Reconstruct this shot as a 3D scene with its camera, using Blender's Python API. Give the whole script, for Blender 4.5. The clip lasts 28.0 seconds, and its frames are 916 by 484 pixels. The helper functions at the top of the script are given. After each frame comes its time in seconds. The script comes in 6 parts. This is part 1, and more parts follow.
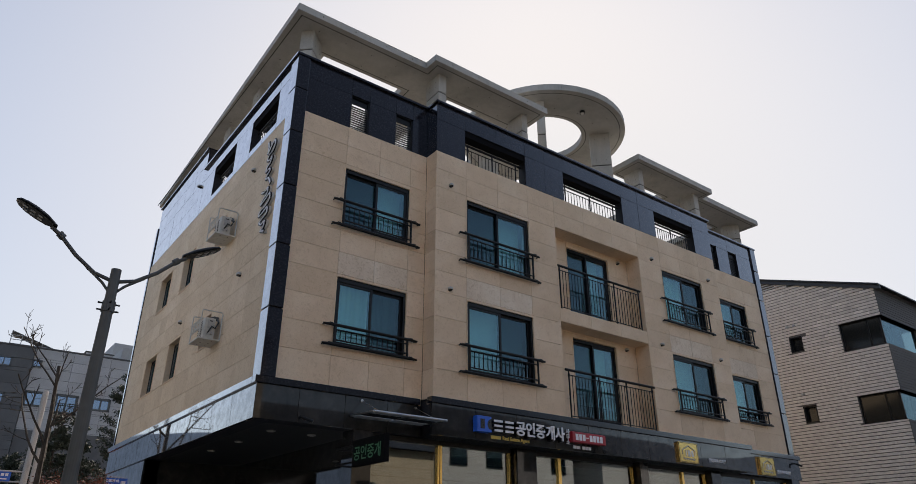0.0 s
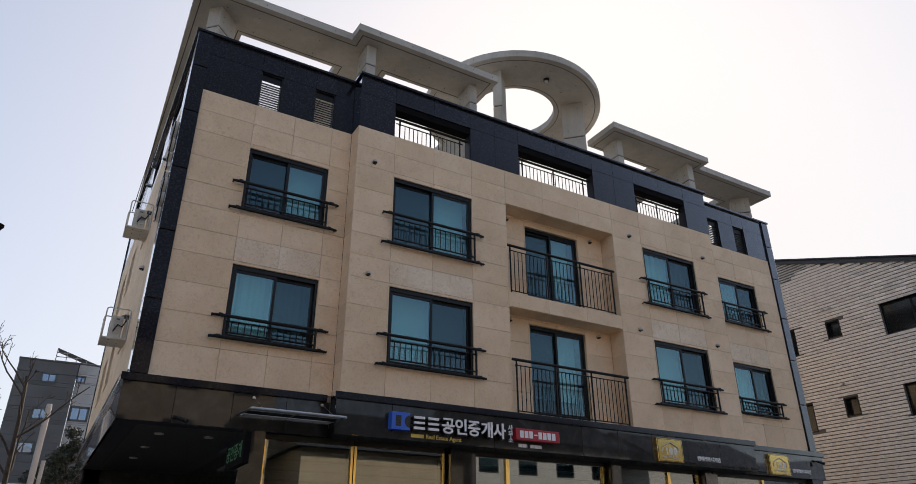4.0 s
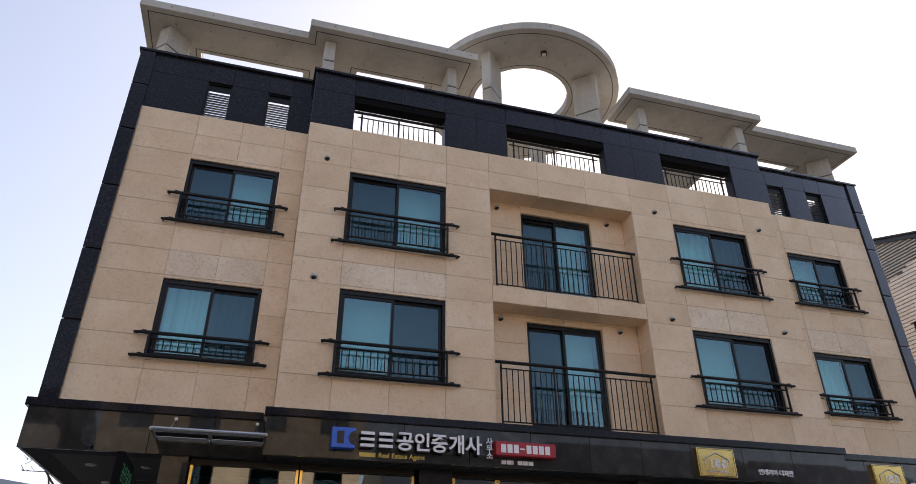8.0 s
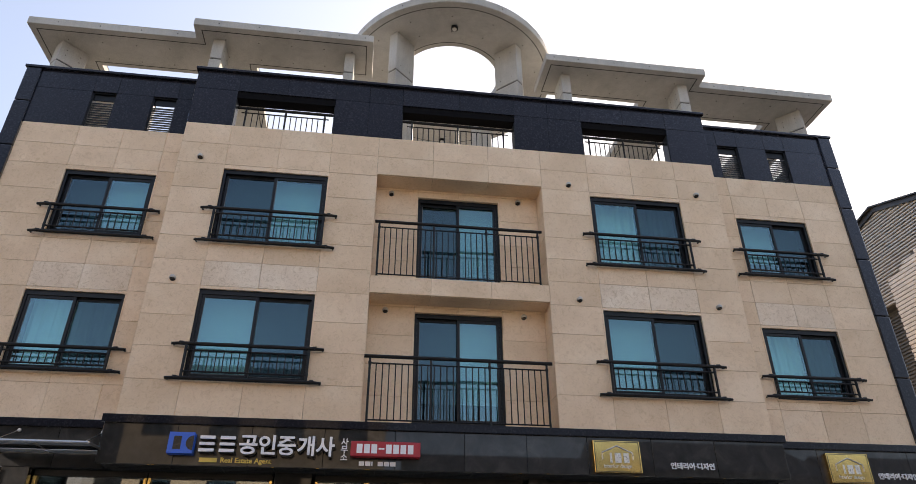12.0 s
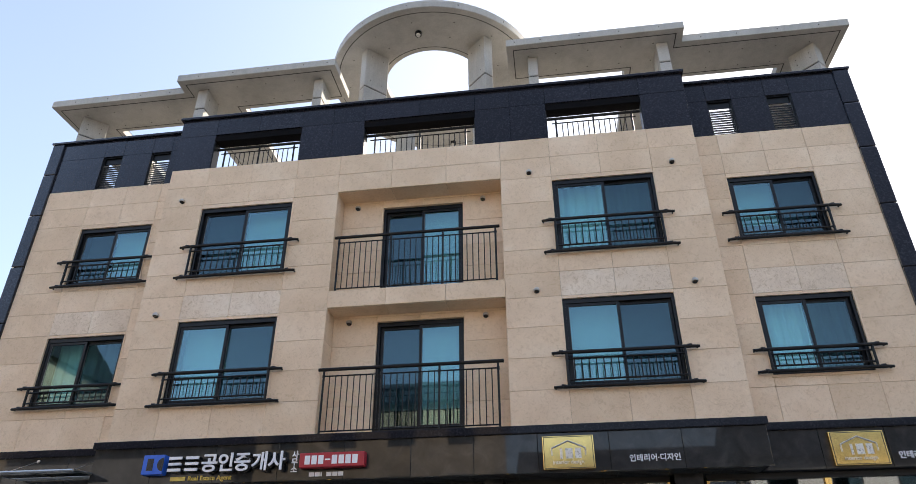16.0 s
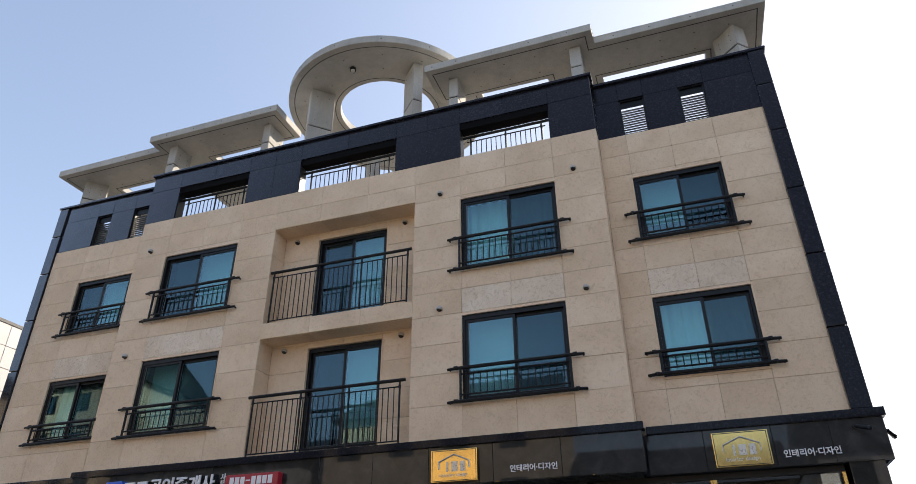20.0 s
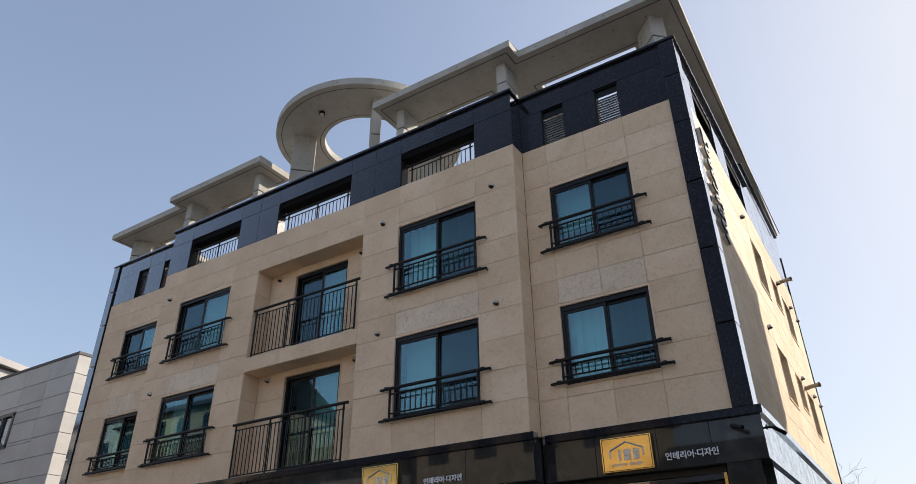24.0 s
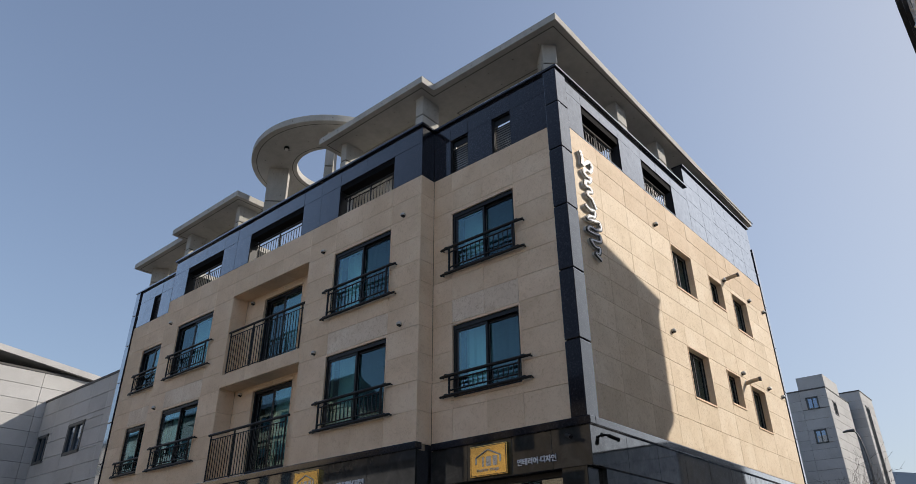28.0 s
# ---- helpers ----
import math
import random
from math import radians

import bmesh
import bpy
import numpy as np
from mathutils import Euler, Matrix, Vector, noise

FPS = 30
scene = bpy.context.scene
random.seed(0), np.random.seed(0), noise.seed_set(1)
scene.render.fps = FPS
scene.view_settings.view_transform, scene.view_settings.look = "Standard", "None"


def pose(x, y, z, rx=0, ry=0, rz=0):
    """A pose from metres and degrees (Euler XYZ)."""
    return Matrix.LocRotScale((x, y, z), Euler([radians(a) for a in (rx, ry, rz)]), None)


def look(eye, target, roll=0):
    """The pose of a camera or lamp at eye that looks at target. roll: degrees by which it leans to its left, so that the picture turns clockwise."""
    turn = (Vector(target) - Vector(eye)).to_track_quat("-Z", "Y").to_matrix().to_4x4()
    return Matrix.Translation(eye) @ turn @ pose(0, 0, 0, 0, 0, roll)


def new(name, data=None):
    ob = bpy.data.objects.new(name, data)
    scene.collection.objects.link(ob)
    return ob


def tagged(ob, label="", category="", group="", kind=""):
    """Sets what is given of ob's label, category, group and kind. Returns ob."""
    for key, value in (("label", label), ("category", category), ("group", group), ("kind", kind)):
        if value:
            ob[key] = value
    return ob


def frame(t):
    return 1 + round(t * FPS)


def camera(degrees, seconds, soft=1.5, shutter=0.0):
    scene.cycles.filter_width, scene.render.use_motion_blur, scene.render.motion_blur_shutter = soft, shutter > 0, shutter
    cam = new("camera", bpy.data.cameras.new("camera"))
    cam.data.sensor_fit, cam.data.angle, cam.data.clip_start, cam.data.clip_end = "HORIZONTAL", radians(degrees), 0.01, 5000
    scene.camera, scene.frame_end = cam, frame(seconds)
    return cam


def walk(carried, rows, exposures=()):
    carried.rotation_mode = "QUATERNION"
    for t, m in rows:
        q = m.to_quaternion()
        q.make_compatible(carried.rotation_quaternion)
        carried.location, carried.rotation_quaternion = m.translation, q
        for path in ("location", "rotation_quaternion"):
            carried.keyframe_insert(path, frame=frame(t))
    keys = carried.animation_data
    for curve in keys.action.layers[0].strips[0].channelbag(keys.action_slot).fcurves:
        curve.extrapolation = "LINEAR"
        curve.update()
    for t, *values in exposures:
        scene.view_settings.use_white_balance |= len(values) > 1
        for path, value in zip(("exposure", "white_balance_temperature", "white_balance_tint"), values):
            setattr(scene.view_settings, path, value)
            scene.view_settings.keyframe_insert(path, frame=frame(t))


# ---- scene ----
cam = camera(67.7, 28.0, soft=0.7)
PATH = [
    (0, (-0.214, -0.082, 1.9), (0.877, 1.37, 2.736), -0.0),
    (0.5, (0.227, -0.176, 1.939), (1.282, 1.303, 2.776), -0.1),
    (1, (0.566, -0.342, 1.99), (1.59, 1.16, 2.824), -0.0),
    (1.5, (0.946, -0.366, 2.069), (1.955, 1.151, 2.893), 0.0),
    (2, (1.403, -0.457, 2.091), (2.392, 1.074, 2.914), 0.0),
    (2.5, (1.875, -0.491, 2.028), (2.847, 1.051, 2.853), 0.1),
    (3, (2.39, -0.539, 2.004), (3.347, 1.009, 2.834), 0.2),
    (3.5, (2.975, -0.554, 1.983), (3.916, 0.997, 2.825), 0.0),
    (5.5, (5.138, -0.184, 1.884), (5.924, 1.413, 2.796), 0.0),
    (6, (5.716, -0.08, 1.815), (6.46, 1.525, 2.748), 0.1),
    (6.5, (6.307, 0.053, 1.778), (6.994, 1.672, 2.729), -0.2),
    (7, (6.871, -0.015, 1.787), (7.502, 1.623, 2.746), -0.1),
    (7.5, (7.471, -0.069, 1.765), (8.023, 1.593, 2.732), -0.1),
    (8, (7.903, -0.012, 1.797), (8.408, 1.661, 2.769), -0.3),
    (8.5, (8.365, -0.064, 1.867), (8.836, 1.621, 2.837), -0.3),
    (9, (8.888, -0.058, 1.925), (9.324, 1.636, 2.896), -0.4),
    (9.5, (9.426, -0.063, 1.95), (9.833, 1.638, 2.922), -0.4),
    (10, (9.948, -0.006, 1.92), (10.336, 1.697, 2.894), -0.4),
    (10.5, (10.526, -0.001, 1.889), (10.88, 1.708, 2.866), -0.3),
    (11, (11.067, -0.001, 1.911), (11.393, 1.713, 2.888), -0.3),
    (11.5, (11.674, 0.041, 1.93), (11.963, 1.759, 2.911), -0.3),
    (12, (12.316, 0.016, 1.925), (12.559, 1.741, 2.906), -0.2),
    (12.5, (12.959, 0.011, 1.927), (13.149, 1.744, 2.907), -0.0),
    (14.5, (15.127, 0.016, 1.939), (15.072, 1.756, 2.923), -0.1),
    (15, (15.601, 0.015, 1.943), (15.475, 1.753, 2.923), -0.2),
    (15.5, (16.093, 0.053, 1.957), (15.908, 1.786, 2.939), -0.2),
    (16, (16.598, 0.001, 2.015), (16.359, 1.73, 2.992), -0.3),
    (16.5, (17.042, 0.094, 2.032), (16.762, 1.817, 3.008), -0.5),
    (17, (17.573, 0.079, 2.016), (17.259, 1.796, 2.992), -0.7),
    (17.5, (18.127, 0.057, 2.014), (17.768, 1.765, 2.991), -0.7),
    (18, (18.653, 0.058, 2.036), (18.26, 1.758, 3.014), -0.7),
    (18.5, (19.236, 0.042, 2.053), (18.808, 1.732, 3.034), -0.6),
    (19, (19.822, 0.111, 2.105), (19.346, 1.791, 3.081), -0.6),
    (19.5, (20.379, 0.126, 2.128), (19.859, 1.793, 3.103), -0.6),
    (20, (20.918, 0.224, 2.096), (20.351, 1.875, 3.073), -0.5),
    (20.5, (21.524, 0.403, 2.15), (20.893, 2.033, 3.122), -0.4),
    (21, (22.073, 0.489, 2.165), (21.394, 2.1, 3.136), -0.5),
    (21.5, (22.592, 0.59, 2.186), (21.871, 2.185, 3.154), -0.6),
    (23.5, (24.865, 1.112, 2.185), (23.954, 2.607, 3.151), -0.6),
    (24, (25.38, 1.251, 2.202), (24.442, 2.729, 3.168), -0.7),
    (24.5, (25.989, 1.367, 2.233), (25.027, 2.831, 3.197), -0.4),
    (25, (26.552, 1.513, 2.189), (25.557, 2.956, 3.152), -0.4),
    (25.5, (27.131, 1.658, 2.2), (26.1, 3.076, 3.163), -0.3),
    (26, (27.703, 1.722, 2.243), (26.638, 3.118, 3.2), -0.3),
    (26.5, (28.192, 1.847, 2.272), (27.101, 3.226, 3.224), -0.5),
    (27, (28.67, 1.913, 2.26), (27.561, 3.281, 3.208), -0.5),
    (27.5, (29.125, 2.093, 2.254), (27.994, 3.449, 3.193), -0.4),
    (28, (29.547, 2.252, 2.276), (28.389, 3.593, 3.205), -0.4),
]
walk(cam, [(t, look(eye, target, roll)) for t, eye, target, roll in PATH],
     exposures=[(0.0, 0.65, 6950, 14), (3.0, 0.76, 7100, 15), (6.0, 1.0, 7350, 16), (7.0, 1.07, 7400, 17), (8.0, 1.33, 7450, 19), (11.0, 1.52, 7450, 17), (13.5, 1.62, 7250, 16), (17.0, 1.79, 6850, 13), (19.0, 1.46, 6950, 13), (20.0, 1.33, 6900, 13), (24.0, 0.88, 6900, 13), (26.0, 0.80, 6800, 13), (27.0, 0.51, 6550, 12), (28.0, 0.46, 6500, 12)])

# ---- light: hazy spring noon, the sun behind the building and off to its right ----
SUN_AZ, SUN_EL = 43.6, 32.5
world = bpy.data.worlds.new("sky")
scene.world = world
world.use_nodes = True
wn = world.node_tree
wn.nodes.clear()
sky = wn.nodes.new("ShaderNodeTexSky")
sky.sky_type = "NISHITA"
sky.sun_disc = False
sky.sun_elevation = radians(SUN_EL)
sky.sun_rotation = radians(SUN_AZ)
sky.air_density, sky.dust_density, sky.ozone_density = 1.0, 1.5, 1.5
bg = wn.nodes.new("ShaderNodeBackground")
bg.inputs["Strength"].default_value = 0.11
wout = wn.nodes.new("ShaderNodeOutputWorld")
# thick haze: the clear sky levels off towards the sun, and a wide pale glow fills the sun's side
SUN_DIR = Vector((math.sin(radians(SUN_AZ)) * math.cos(radians(SUN_EL)), math.cos(radians(SUN_AZ)) * math.cos(radians(SUN_EL)), math.sin(radians(SUN_EL))))
grey = wn.nodes.new("ShaderNodeRGBToBW")
wn.links.new(sky.outputs[0], grey.inputs[0])
thick = wn.nodes.new("ShaderNodeMath")
thick.operation = "MULTIPLY_ADD"
thick.inputs[1].default_value, thick.inputs[2].default_value = 0.125, 1.0
wn.links.new(grey.outputs[0], thick.inputs[0])
level = wn.nodes.new("ShaderNodeMath")
level.operation = "DIVIDE"
level.inputs[0].default_value = 1.27
wn.links.new(thick.outputs[0], level.inputs[1])
clear = wn.nodes.new("ShaderNodeVectorMath")
clear.operation = "SCALE"
wn.links.new(sky.outputs[0], clear.inputs[0])
wn.links.new(level.outputs[0], clear.inputs["Scale"])
place = wn.nodes.new("ShaderNodeTexCoord")
toward = wn.nodes.new("ShaderNodeVectorMath")
toward.operation = "DOT_PRODUCT"
toward.inputs[1].default_value = SUN_DIR
wn.links.new(place.outputs["Generated"], toward.inputs[0])
half = wn.nodes.new("ShaderNodeMath")
half.operation = "MULTIPLY_ADD"
half.inputs[1].default_value, half.inputs[2].default_value = 0.5, 0.5
wn.links.new(toward.outputs["Value"], half.inputs[0])
lobe = wn.nodes.new("ShaderNodeMath")
lobe.operation = "POWER"
lobe.inputs[1].default_value = 8.0
wn.links.new(half.outputs[0], lobe.inputs[0])
glow = wn.nodes.new("ShaderNodeMath")
glow.operation = "MULTIPLY_ADD"
glow.inputs[1].default_value, glow.inputs[2].default_value = 0.80, 0.11
wn.links.new(lobe.outputs[0], glow.inputs[0])
haze = wn.nodes.new("ShaderNodeMix")
haze.data_type = "RGBA"
haze.inputs[7].default_value = (4.38, 4.70, 5.04, 1)
# the haze thins out upwards
split = wn.nodes.new("ShaderNodeSeparateXYZ")
wn.links.new(place.outputs["Generated"], split.inputs[0])
thin = wn.nodes.new("ShaderNodeMath")
thin.operation = "MULTIPLY_ADD"
thin.inputs[1].default_value, thin.inputs[2].default_value = -0.98, 1.50
wn.links.new(split.outputs["Z"], thin.inputs[0])
veil = wn.nodes.new("ShaderNodeMath")
veil.operation, veil.use_clamp = "MULTIPLY", True
wn.links.new(glow.outputs[0], veil.inputs[0])
wn.links.new(thin.outputs[0], veil.inputs[1])
wn.links.new(veil.outputs[0], haze.inputs[0])
wn.links.new(clear.outputs[0], haze.inputs[6])
wn.links.new(haze.outputs[2], bg.inputs["Color"])
wn.links.new(bg.outputs[0], wout.inputs["Surface"])
sun = new("sun", bpy.data.lights.new("sun", "SUN"))
sun.data.energy, sun.data.angle, sun.data.color = 3.1, radians(0.6), (1.0, 0.93, 0.82)
sun.matrix_world = look(SUN_DIR * 60, (0, 0, 0))

# ---- materials ----


def mat(name):
    m = bpy.data.materials.new(name)
    m.use_nodes = True
    return m, m.node_tree, m.node_tree.nodes["Principled BSDF"]


def nd(nt, kind, **kw):
    n = nt.nodes.new(kind)
    for k, v in kw.items():
        n.inputs[k].default_value = v
    return n


def ramp(nt, fac, stops):
    n = nt.nodes.new("ShaderNodeValToRGB")
    els = n.color_ramp.elements
    while len(els) < len(stops):
        els.new(0.5)
    for e, (p, c) in zip(els, stops):
        e.position, e.color = p, (*c, 1)
    nt.links.new(fac, n.inputs[0])
    return n.outputs[0]


def mixc(nt, a, b, fac, mode="MIX"):
    n = nt.nodes.new("ShaderNodeMix")
    n.data_type, n.blend_type = "RGBA", mode
    for sock, v in ((n.inputs[0], fac), (n.inputs[6], a), (n.inputs[7], b)):
        if isinstance(v, (int, float)):
            sock.default_value = v
        elif isinstance(v, tuple):
            sock.default_value = (*v, 1)
        else:
            nt.links.new(v, sock)
    return n.outputs[2]


def coords(nt, per_object=False):
    """World place of the point, shifted by the piece's own random number where asked."""
    geo = nt.nodes.new("ShaderNodeNewGeometry")
    if not per_object:
        return geo.outputs["Position"]
    info = nt.nodes.new("ShaderNodeObjectInfo")
    comb = nt.nodes.new("ShaderNodeVectorMath")
    comb.operation = "MULTIPLY_ADD"
    nt.links.new(info.outputs["Random"], comb.inputs[0])
    comb.inputs[1].default_value = (37.0, 53.0, 71.0)
    nt.links.new(geo.outputs["Position"], comb.inputs[2])
    return comb.outputs[0]


def noise_at(nt, vec, scale, detail=4.0, rough=0.55, dist=0.0):
    n = nd(nt, "ShaderNodeTexNoise", Scale=scale, Detail=detail, Roughness=rough, Distortion=dist)
    nt.links.new(vec, n.inputs["Vector"])
    return n.outputs["Fac"]


def bump(nt, bsdf, height, strength, distance=0.01):
    b = nd(nt, "ShaderNodeBump", Strength=strength, Distance=distance)
    nt.links.new(height, b.inputs["Height"])
    nt.links.new(b.outputs[0], bsdf.inputs["Normal"])


def math_node(nt, op, a, b):
    n = nt.nodes.new("ShaderNodeMath")
    n.operation = op
    for sock, v in zip(n.inputs, (a, b)):
        if isinstance(v, (int, float)):
            sock.default_value = v
        else:
            nt.links.new(v, sock)
    return n.outputs[0]


def speckled(name, dark, mid, light, big=2.0, fine=60.0, rough=0.6, per_object=True, var=0.12, bumps=0.15, spec=0.5, streak=0.0, metallic=0.0):
    """Mineral surface: broad clouds, fine grain, a lighter or darker tone for each piece."""
    m, nt, b = mat(name)
    v = coords(nt, per_object)
    clouds = ramp(nt, noise_at(nt, v, big, 6, 0.62, 0.6), [(0.3, dark), (0.52, mid), (0.72, light)])
    grain = noise_at(nt, v, fine, 3, 0.6)
    col = mixc(nt, clouds, ramp(nt, grain, [(0.35, (0.62, 0.62, 0.62)), (0.62, (1.18, 1.18, 1.18))]), 0.35, "MULTIPLY")
    if var:
        info = nt.nodes.new("ShaderNodeObjectInfo")
        tone = ramp(nt, info.outputs["Random"], [(0.0, (1 - var,) * 3), (0.5, (1, 1, 0.985)), (1.0, (1 + var, 1 + var, 1 + var * 1.1))])
        col = mixc(nt, col, tone, 1.0, "MULTIPLY")
    if streak:
        mp = nt.nodes.new("ShaderNodeMapping")
        mp.inputs["Scale"].default_value = (6.0, 6.0, 0.5)
        nt.links.new(coords(nt), mp.inputs["Vector"])
        s = noise_at(nt, mp.outputs[0], 1.0, 5, 0.7)
        col = mixc(nt, col, ramp(nt, s, [(0.36, (1 - streak,) * 3), (0.58, (1, 1, 1))]), 1.0, "MULTIPLY")
    nt.links.new(col, b.inputs["Base Color"])
    b.inputs["Metallic"].default_value = metallic
    b.inputs["Specular IOR Level"].default_value = spec
    nt.links.new(ramp(nt, grain, [(0.3, (rough * 0.85,) * 3), (0.7, (min(1, rough * 1.15),) * 3)]), b.inputs["Roughness"])
    if bumps:
        bump(nt, b, math_node(nt, "ADD", grain, math_node(nt, "MULTIPLY", noise_at(nt, v, big * 6, 4), 1.5)), bumps, 0.004)
    return m


def plain(name, color, rough=0.5, metallic=0.0, spec=0.5, var=0.12, scale=9.0):
    """Painted or coated surface with slight wear in tone and gloss."""
    m, nt, b = mat(name)
    v = coords(nt)
    n = noise_at(nt, v, scale, 5, 0.65)
    nt.links.new(mixc(nt, color, ramp(nt, n, [(0.3, (1 - var,) * 3), (0.7, (1 + var,) * 3)]), 1.0, "MULTIPLY"), b.inputs["Base Color"])
    nt.links.new(ramp(nt, noise_at(nt, v, scale * 4, 3), [(0.3, (rough * 0.8,) * 3), (0.7, (min(1, rough * 1.2),) * 3)]), b.inputs["Roughness"])
    b.inputs["Metallic"].default_value = metallic
    b.inputs["Specular IOR Level"].default_value = spec
    return m


def glass(name, tint, ior=2.0, rough=0.015, wave=0.02, sheen=(0.93, 0.98, 1.0)):
    """Coated pane: clear tinted sheet, gloss by Fresnel, very slightly wavy."""
    m, nt, b = mat(name)
    nt.nodes.remove(b)
    tr = nt.nodes.new("ShaderNodeBsdfTransparent")
    tr.inputs[0].default_value = (*tint, 1)
    gl = nt.nodes.new("ShaderNodeBsdfGlossy")
    gl.inputs["Roughness"].default_value = rough
    gl.inputs["Color"].default_value = (*sheen, 1)
    lw = nd(nt, "ShaderNodeLayerWeight", Blend=0.5)
    gloss = math_node(nt, "MULTIPLY", math_node(nt, "POWER", lw.outputs["Facing"], 4.0), 0.8)
    f0 = ((ior - 1) / (ior + 1)) ** 2
    fr = math_node(nt, "ADD", gloss, f0)
    bp = nd(nt, "ShaderNodeBump", Strength=wave, Distance=0.02)
    nt.links.new(noise_at(nt, coords(nt), 1.6, 2), bp.inputs["Height"])
    nt.links.new(bp.outputs[0], gl.inputs["Normal"])
    mx = nt.nodes.new("ShaderNodeMixShader")
    nt.links.new(fr, mx.inputs[0])
    nt.links.new(tr.outputs[0], mx.inputs[1])
    nt.links.new(gl.outputs[0], mx.inputs[2])
    nt.links.new(mx.outputs[0], nt.nodes["Material Output"].inputs[0])
    return m


def stone(name, dark, mid, light, var, flecks=0.45):
    """Honed limestone: soft broad tone, branching pale and rusty flecks, a tone of its own for each slab."""
    m, nt, b = mat(name)
    v = coords(nt, True)
    col = ramp(nt, noise_at(nt, v, 1.1, 3, 0.5, 0.4), [(0.32, dark), (0.52, mid), (0.70, light)])
    vein = noise_at(nt, v, 11.0, 8, 0.75, 1.6)
    col = mixc(nt, col, ramp(nt, vein, [(0.38, (0.76, 0.71, 0.63)), (0.49, (1, 1, 1)), (0.58, (1.0, 1.0, 1.0)), (0.68, (1.16, 1.17, 1.20))]), flecks, "MULTIPLY")
    grain = noise_at(nt, v, 70.0, 3, 0.6)
    col = mixc(nt, col, ramp(nt, grain, [(0.35, (0.90, 0.90, 0.89)), (0.65, (1.07, 1.07, 1.07))]), 0.4, "MULTIPLY")
    info = nt.nodes.new("ShaderNodeObjectInfo")
    tone = ramp(nt, info.outputs["Random"], [(0.0, (1 - var, 1 - var * 1.1, 1 - var * 1.3)), (0.5, (1, 1, 1)), (1.0, (1 + var * 0.6, 1 + var * 0.7, 1 + var))])
    nt.links.new(mixc(nt, col, tone, 1.0, "MULTIPLY"), b.inputs["Base Color"])
    b.inputs["Roughness"].default_value = 0.7
    b.inputs["Specular IOR Level"].default_value = 0.3
    bump(nt, b, math_node(nt, "ADD", grain, vein), 0.10, 0.003)
    return m


def polish(m, f0, power, gain, rough, dull=0.88):
    """A polished skin on dark stone: faint seen straight on, close to a mirror at a flat angle."""
    nt = m.node_tree
    b = nt.nodes["Principled BSDF"]
    b.inputs["Specular IOR Level"].default_value = 0.0
    gl = nd(nt, "ShaderNodeBsdfGlossy", Roughness=rough)
    gl.inputs["Color"].default_value = (0.95, 0.97, 1.0, 1)
    lw = nd(nt, "ShaderNodeLayerWeight", Blend=0.5)
    fac = math_node(nt, "MINIMUM", math_node(nt, "ADD", math_node(nt, "MULTIPLY", math_node(nt, "POWER", lw.outputs["Facing"], power), gain), f0), 0.9)
    worn = ramp(nt, noise_at(nt, coords(nt), 5.0, 5, 0.65), [(0.32, (dull,) * 3), (0.62, (1.0,) * 3)])
    mx = nt.nodes.new("ShaderNodeMixShader")
    nt.links.new(math_node(nt, "MULTIPLY", fac, worn), mx.inputs[0])
    nt.links.new(b.outputs[0], mx.inputs[1])
    nt.links.new(gl.outputs[0], mx.inputs[2])
    nt.links.new(mx.outputs[0], nt.nodes["Material Output"].inputs[0])


LIME = stone("limestone_beige", (0.74, 0.56, 0.388), (0.80, 0.616, 0.438), (0.84, 0.67, 0.493), 0.06, 0.55)
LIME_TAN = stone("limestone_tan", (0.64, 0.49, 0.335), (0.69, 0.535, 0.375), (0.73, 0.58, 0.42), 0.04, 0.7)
LIME_PALE = stone("limestone_pale", (0.73, 0.59, 0.45), (0.80, 0.66, 0.515), (0.87, 0.75, 0.61), 0.04, 0.9)
LIME_SIDE = stone("limestone_side", (0.74, 0.60, 0.435), (0.80, 0.66, 0.49), (0.84, 0.71, 0.545), 0.06, 0.8)
MORTAR = speckled("joint_mortar", (0.28, 0.21, 0.15), (0.36, 0.28, 0.20), (0.42, 0.33, 0.245), 3.0, 80.0, 0.9, False, 0, 0.1, 0.2)
GRANITE = speckled("granite_charcoal", (0.013, 0.013, 0.017), (0.018, 0.018, 0.024), (0.044, 0.044, 0.053), 26.0, 80.0, 0.3, True, 0.14, 0.0, 0.0)
GRANITE_POL = speckled("granite_polished", (0.024, 0.023, 0.022), (0.036, 0.035, 0.033), (0.060, 0.057, 0.053), 3.0, 110.0, 0.3, True, 0.15, 0.0, 0.0)
polish(GRANITE, 0.011, 4.0, 3.4, 0.06)
polish(GRANITE_POL, 0.034, 3.6, 2.6, 0.03, 0.70)
GRANITE_BACK = plain("granite_backing", (0.022, 0.022, 0.026), 0.8)
CONCRETE = speckled("fair_faced_concrete", (0.40, 0.388, 0.355), (0.49, 0.476, 0.438), (0.55, 0.536, 0.498), 0.7, 45.0, 0.85, False, 0, 0.12, 0.3, 0.10)
CONC_DARK = plain("concrete_groove", (0.085, 0.08, 0.072), 0.9)
BLACK = plain("black_powder_coat", (0.006, 0.0065, 0.007), 0.4, spec=0.3)
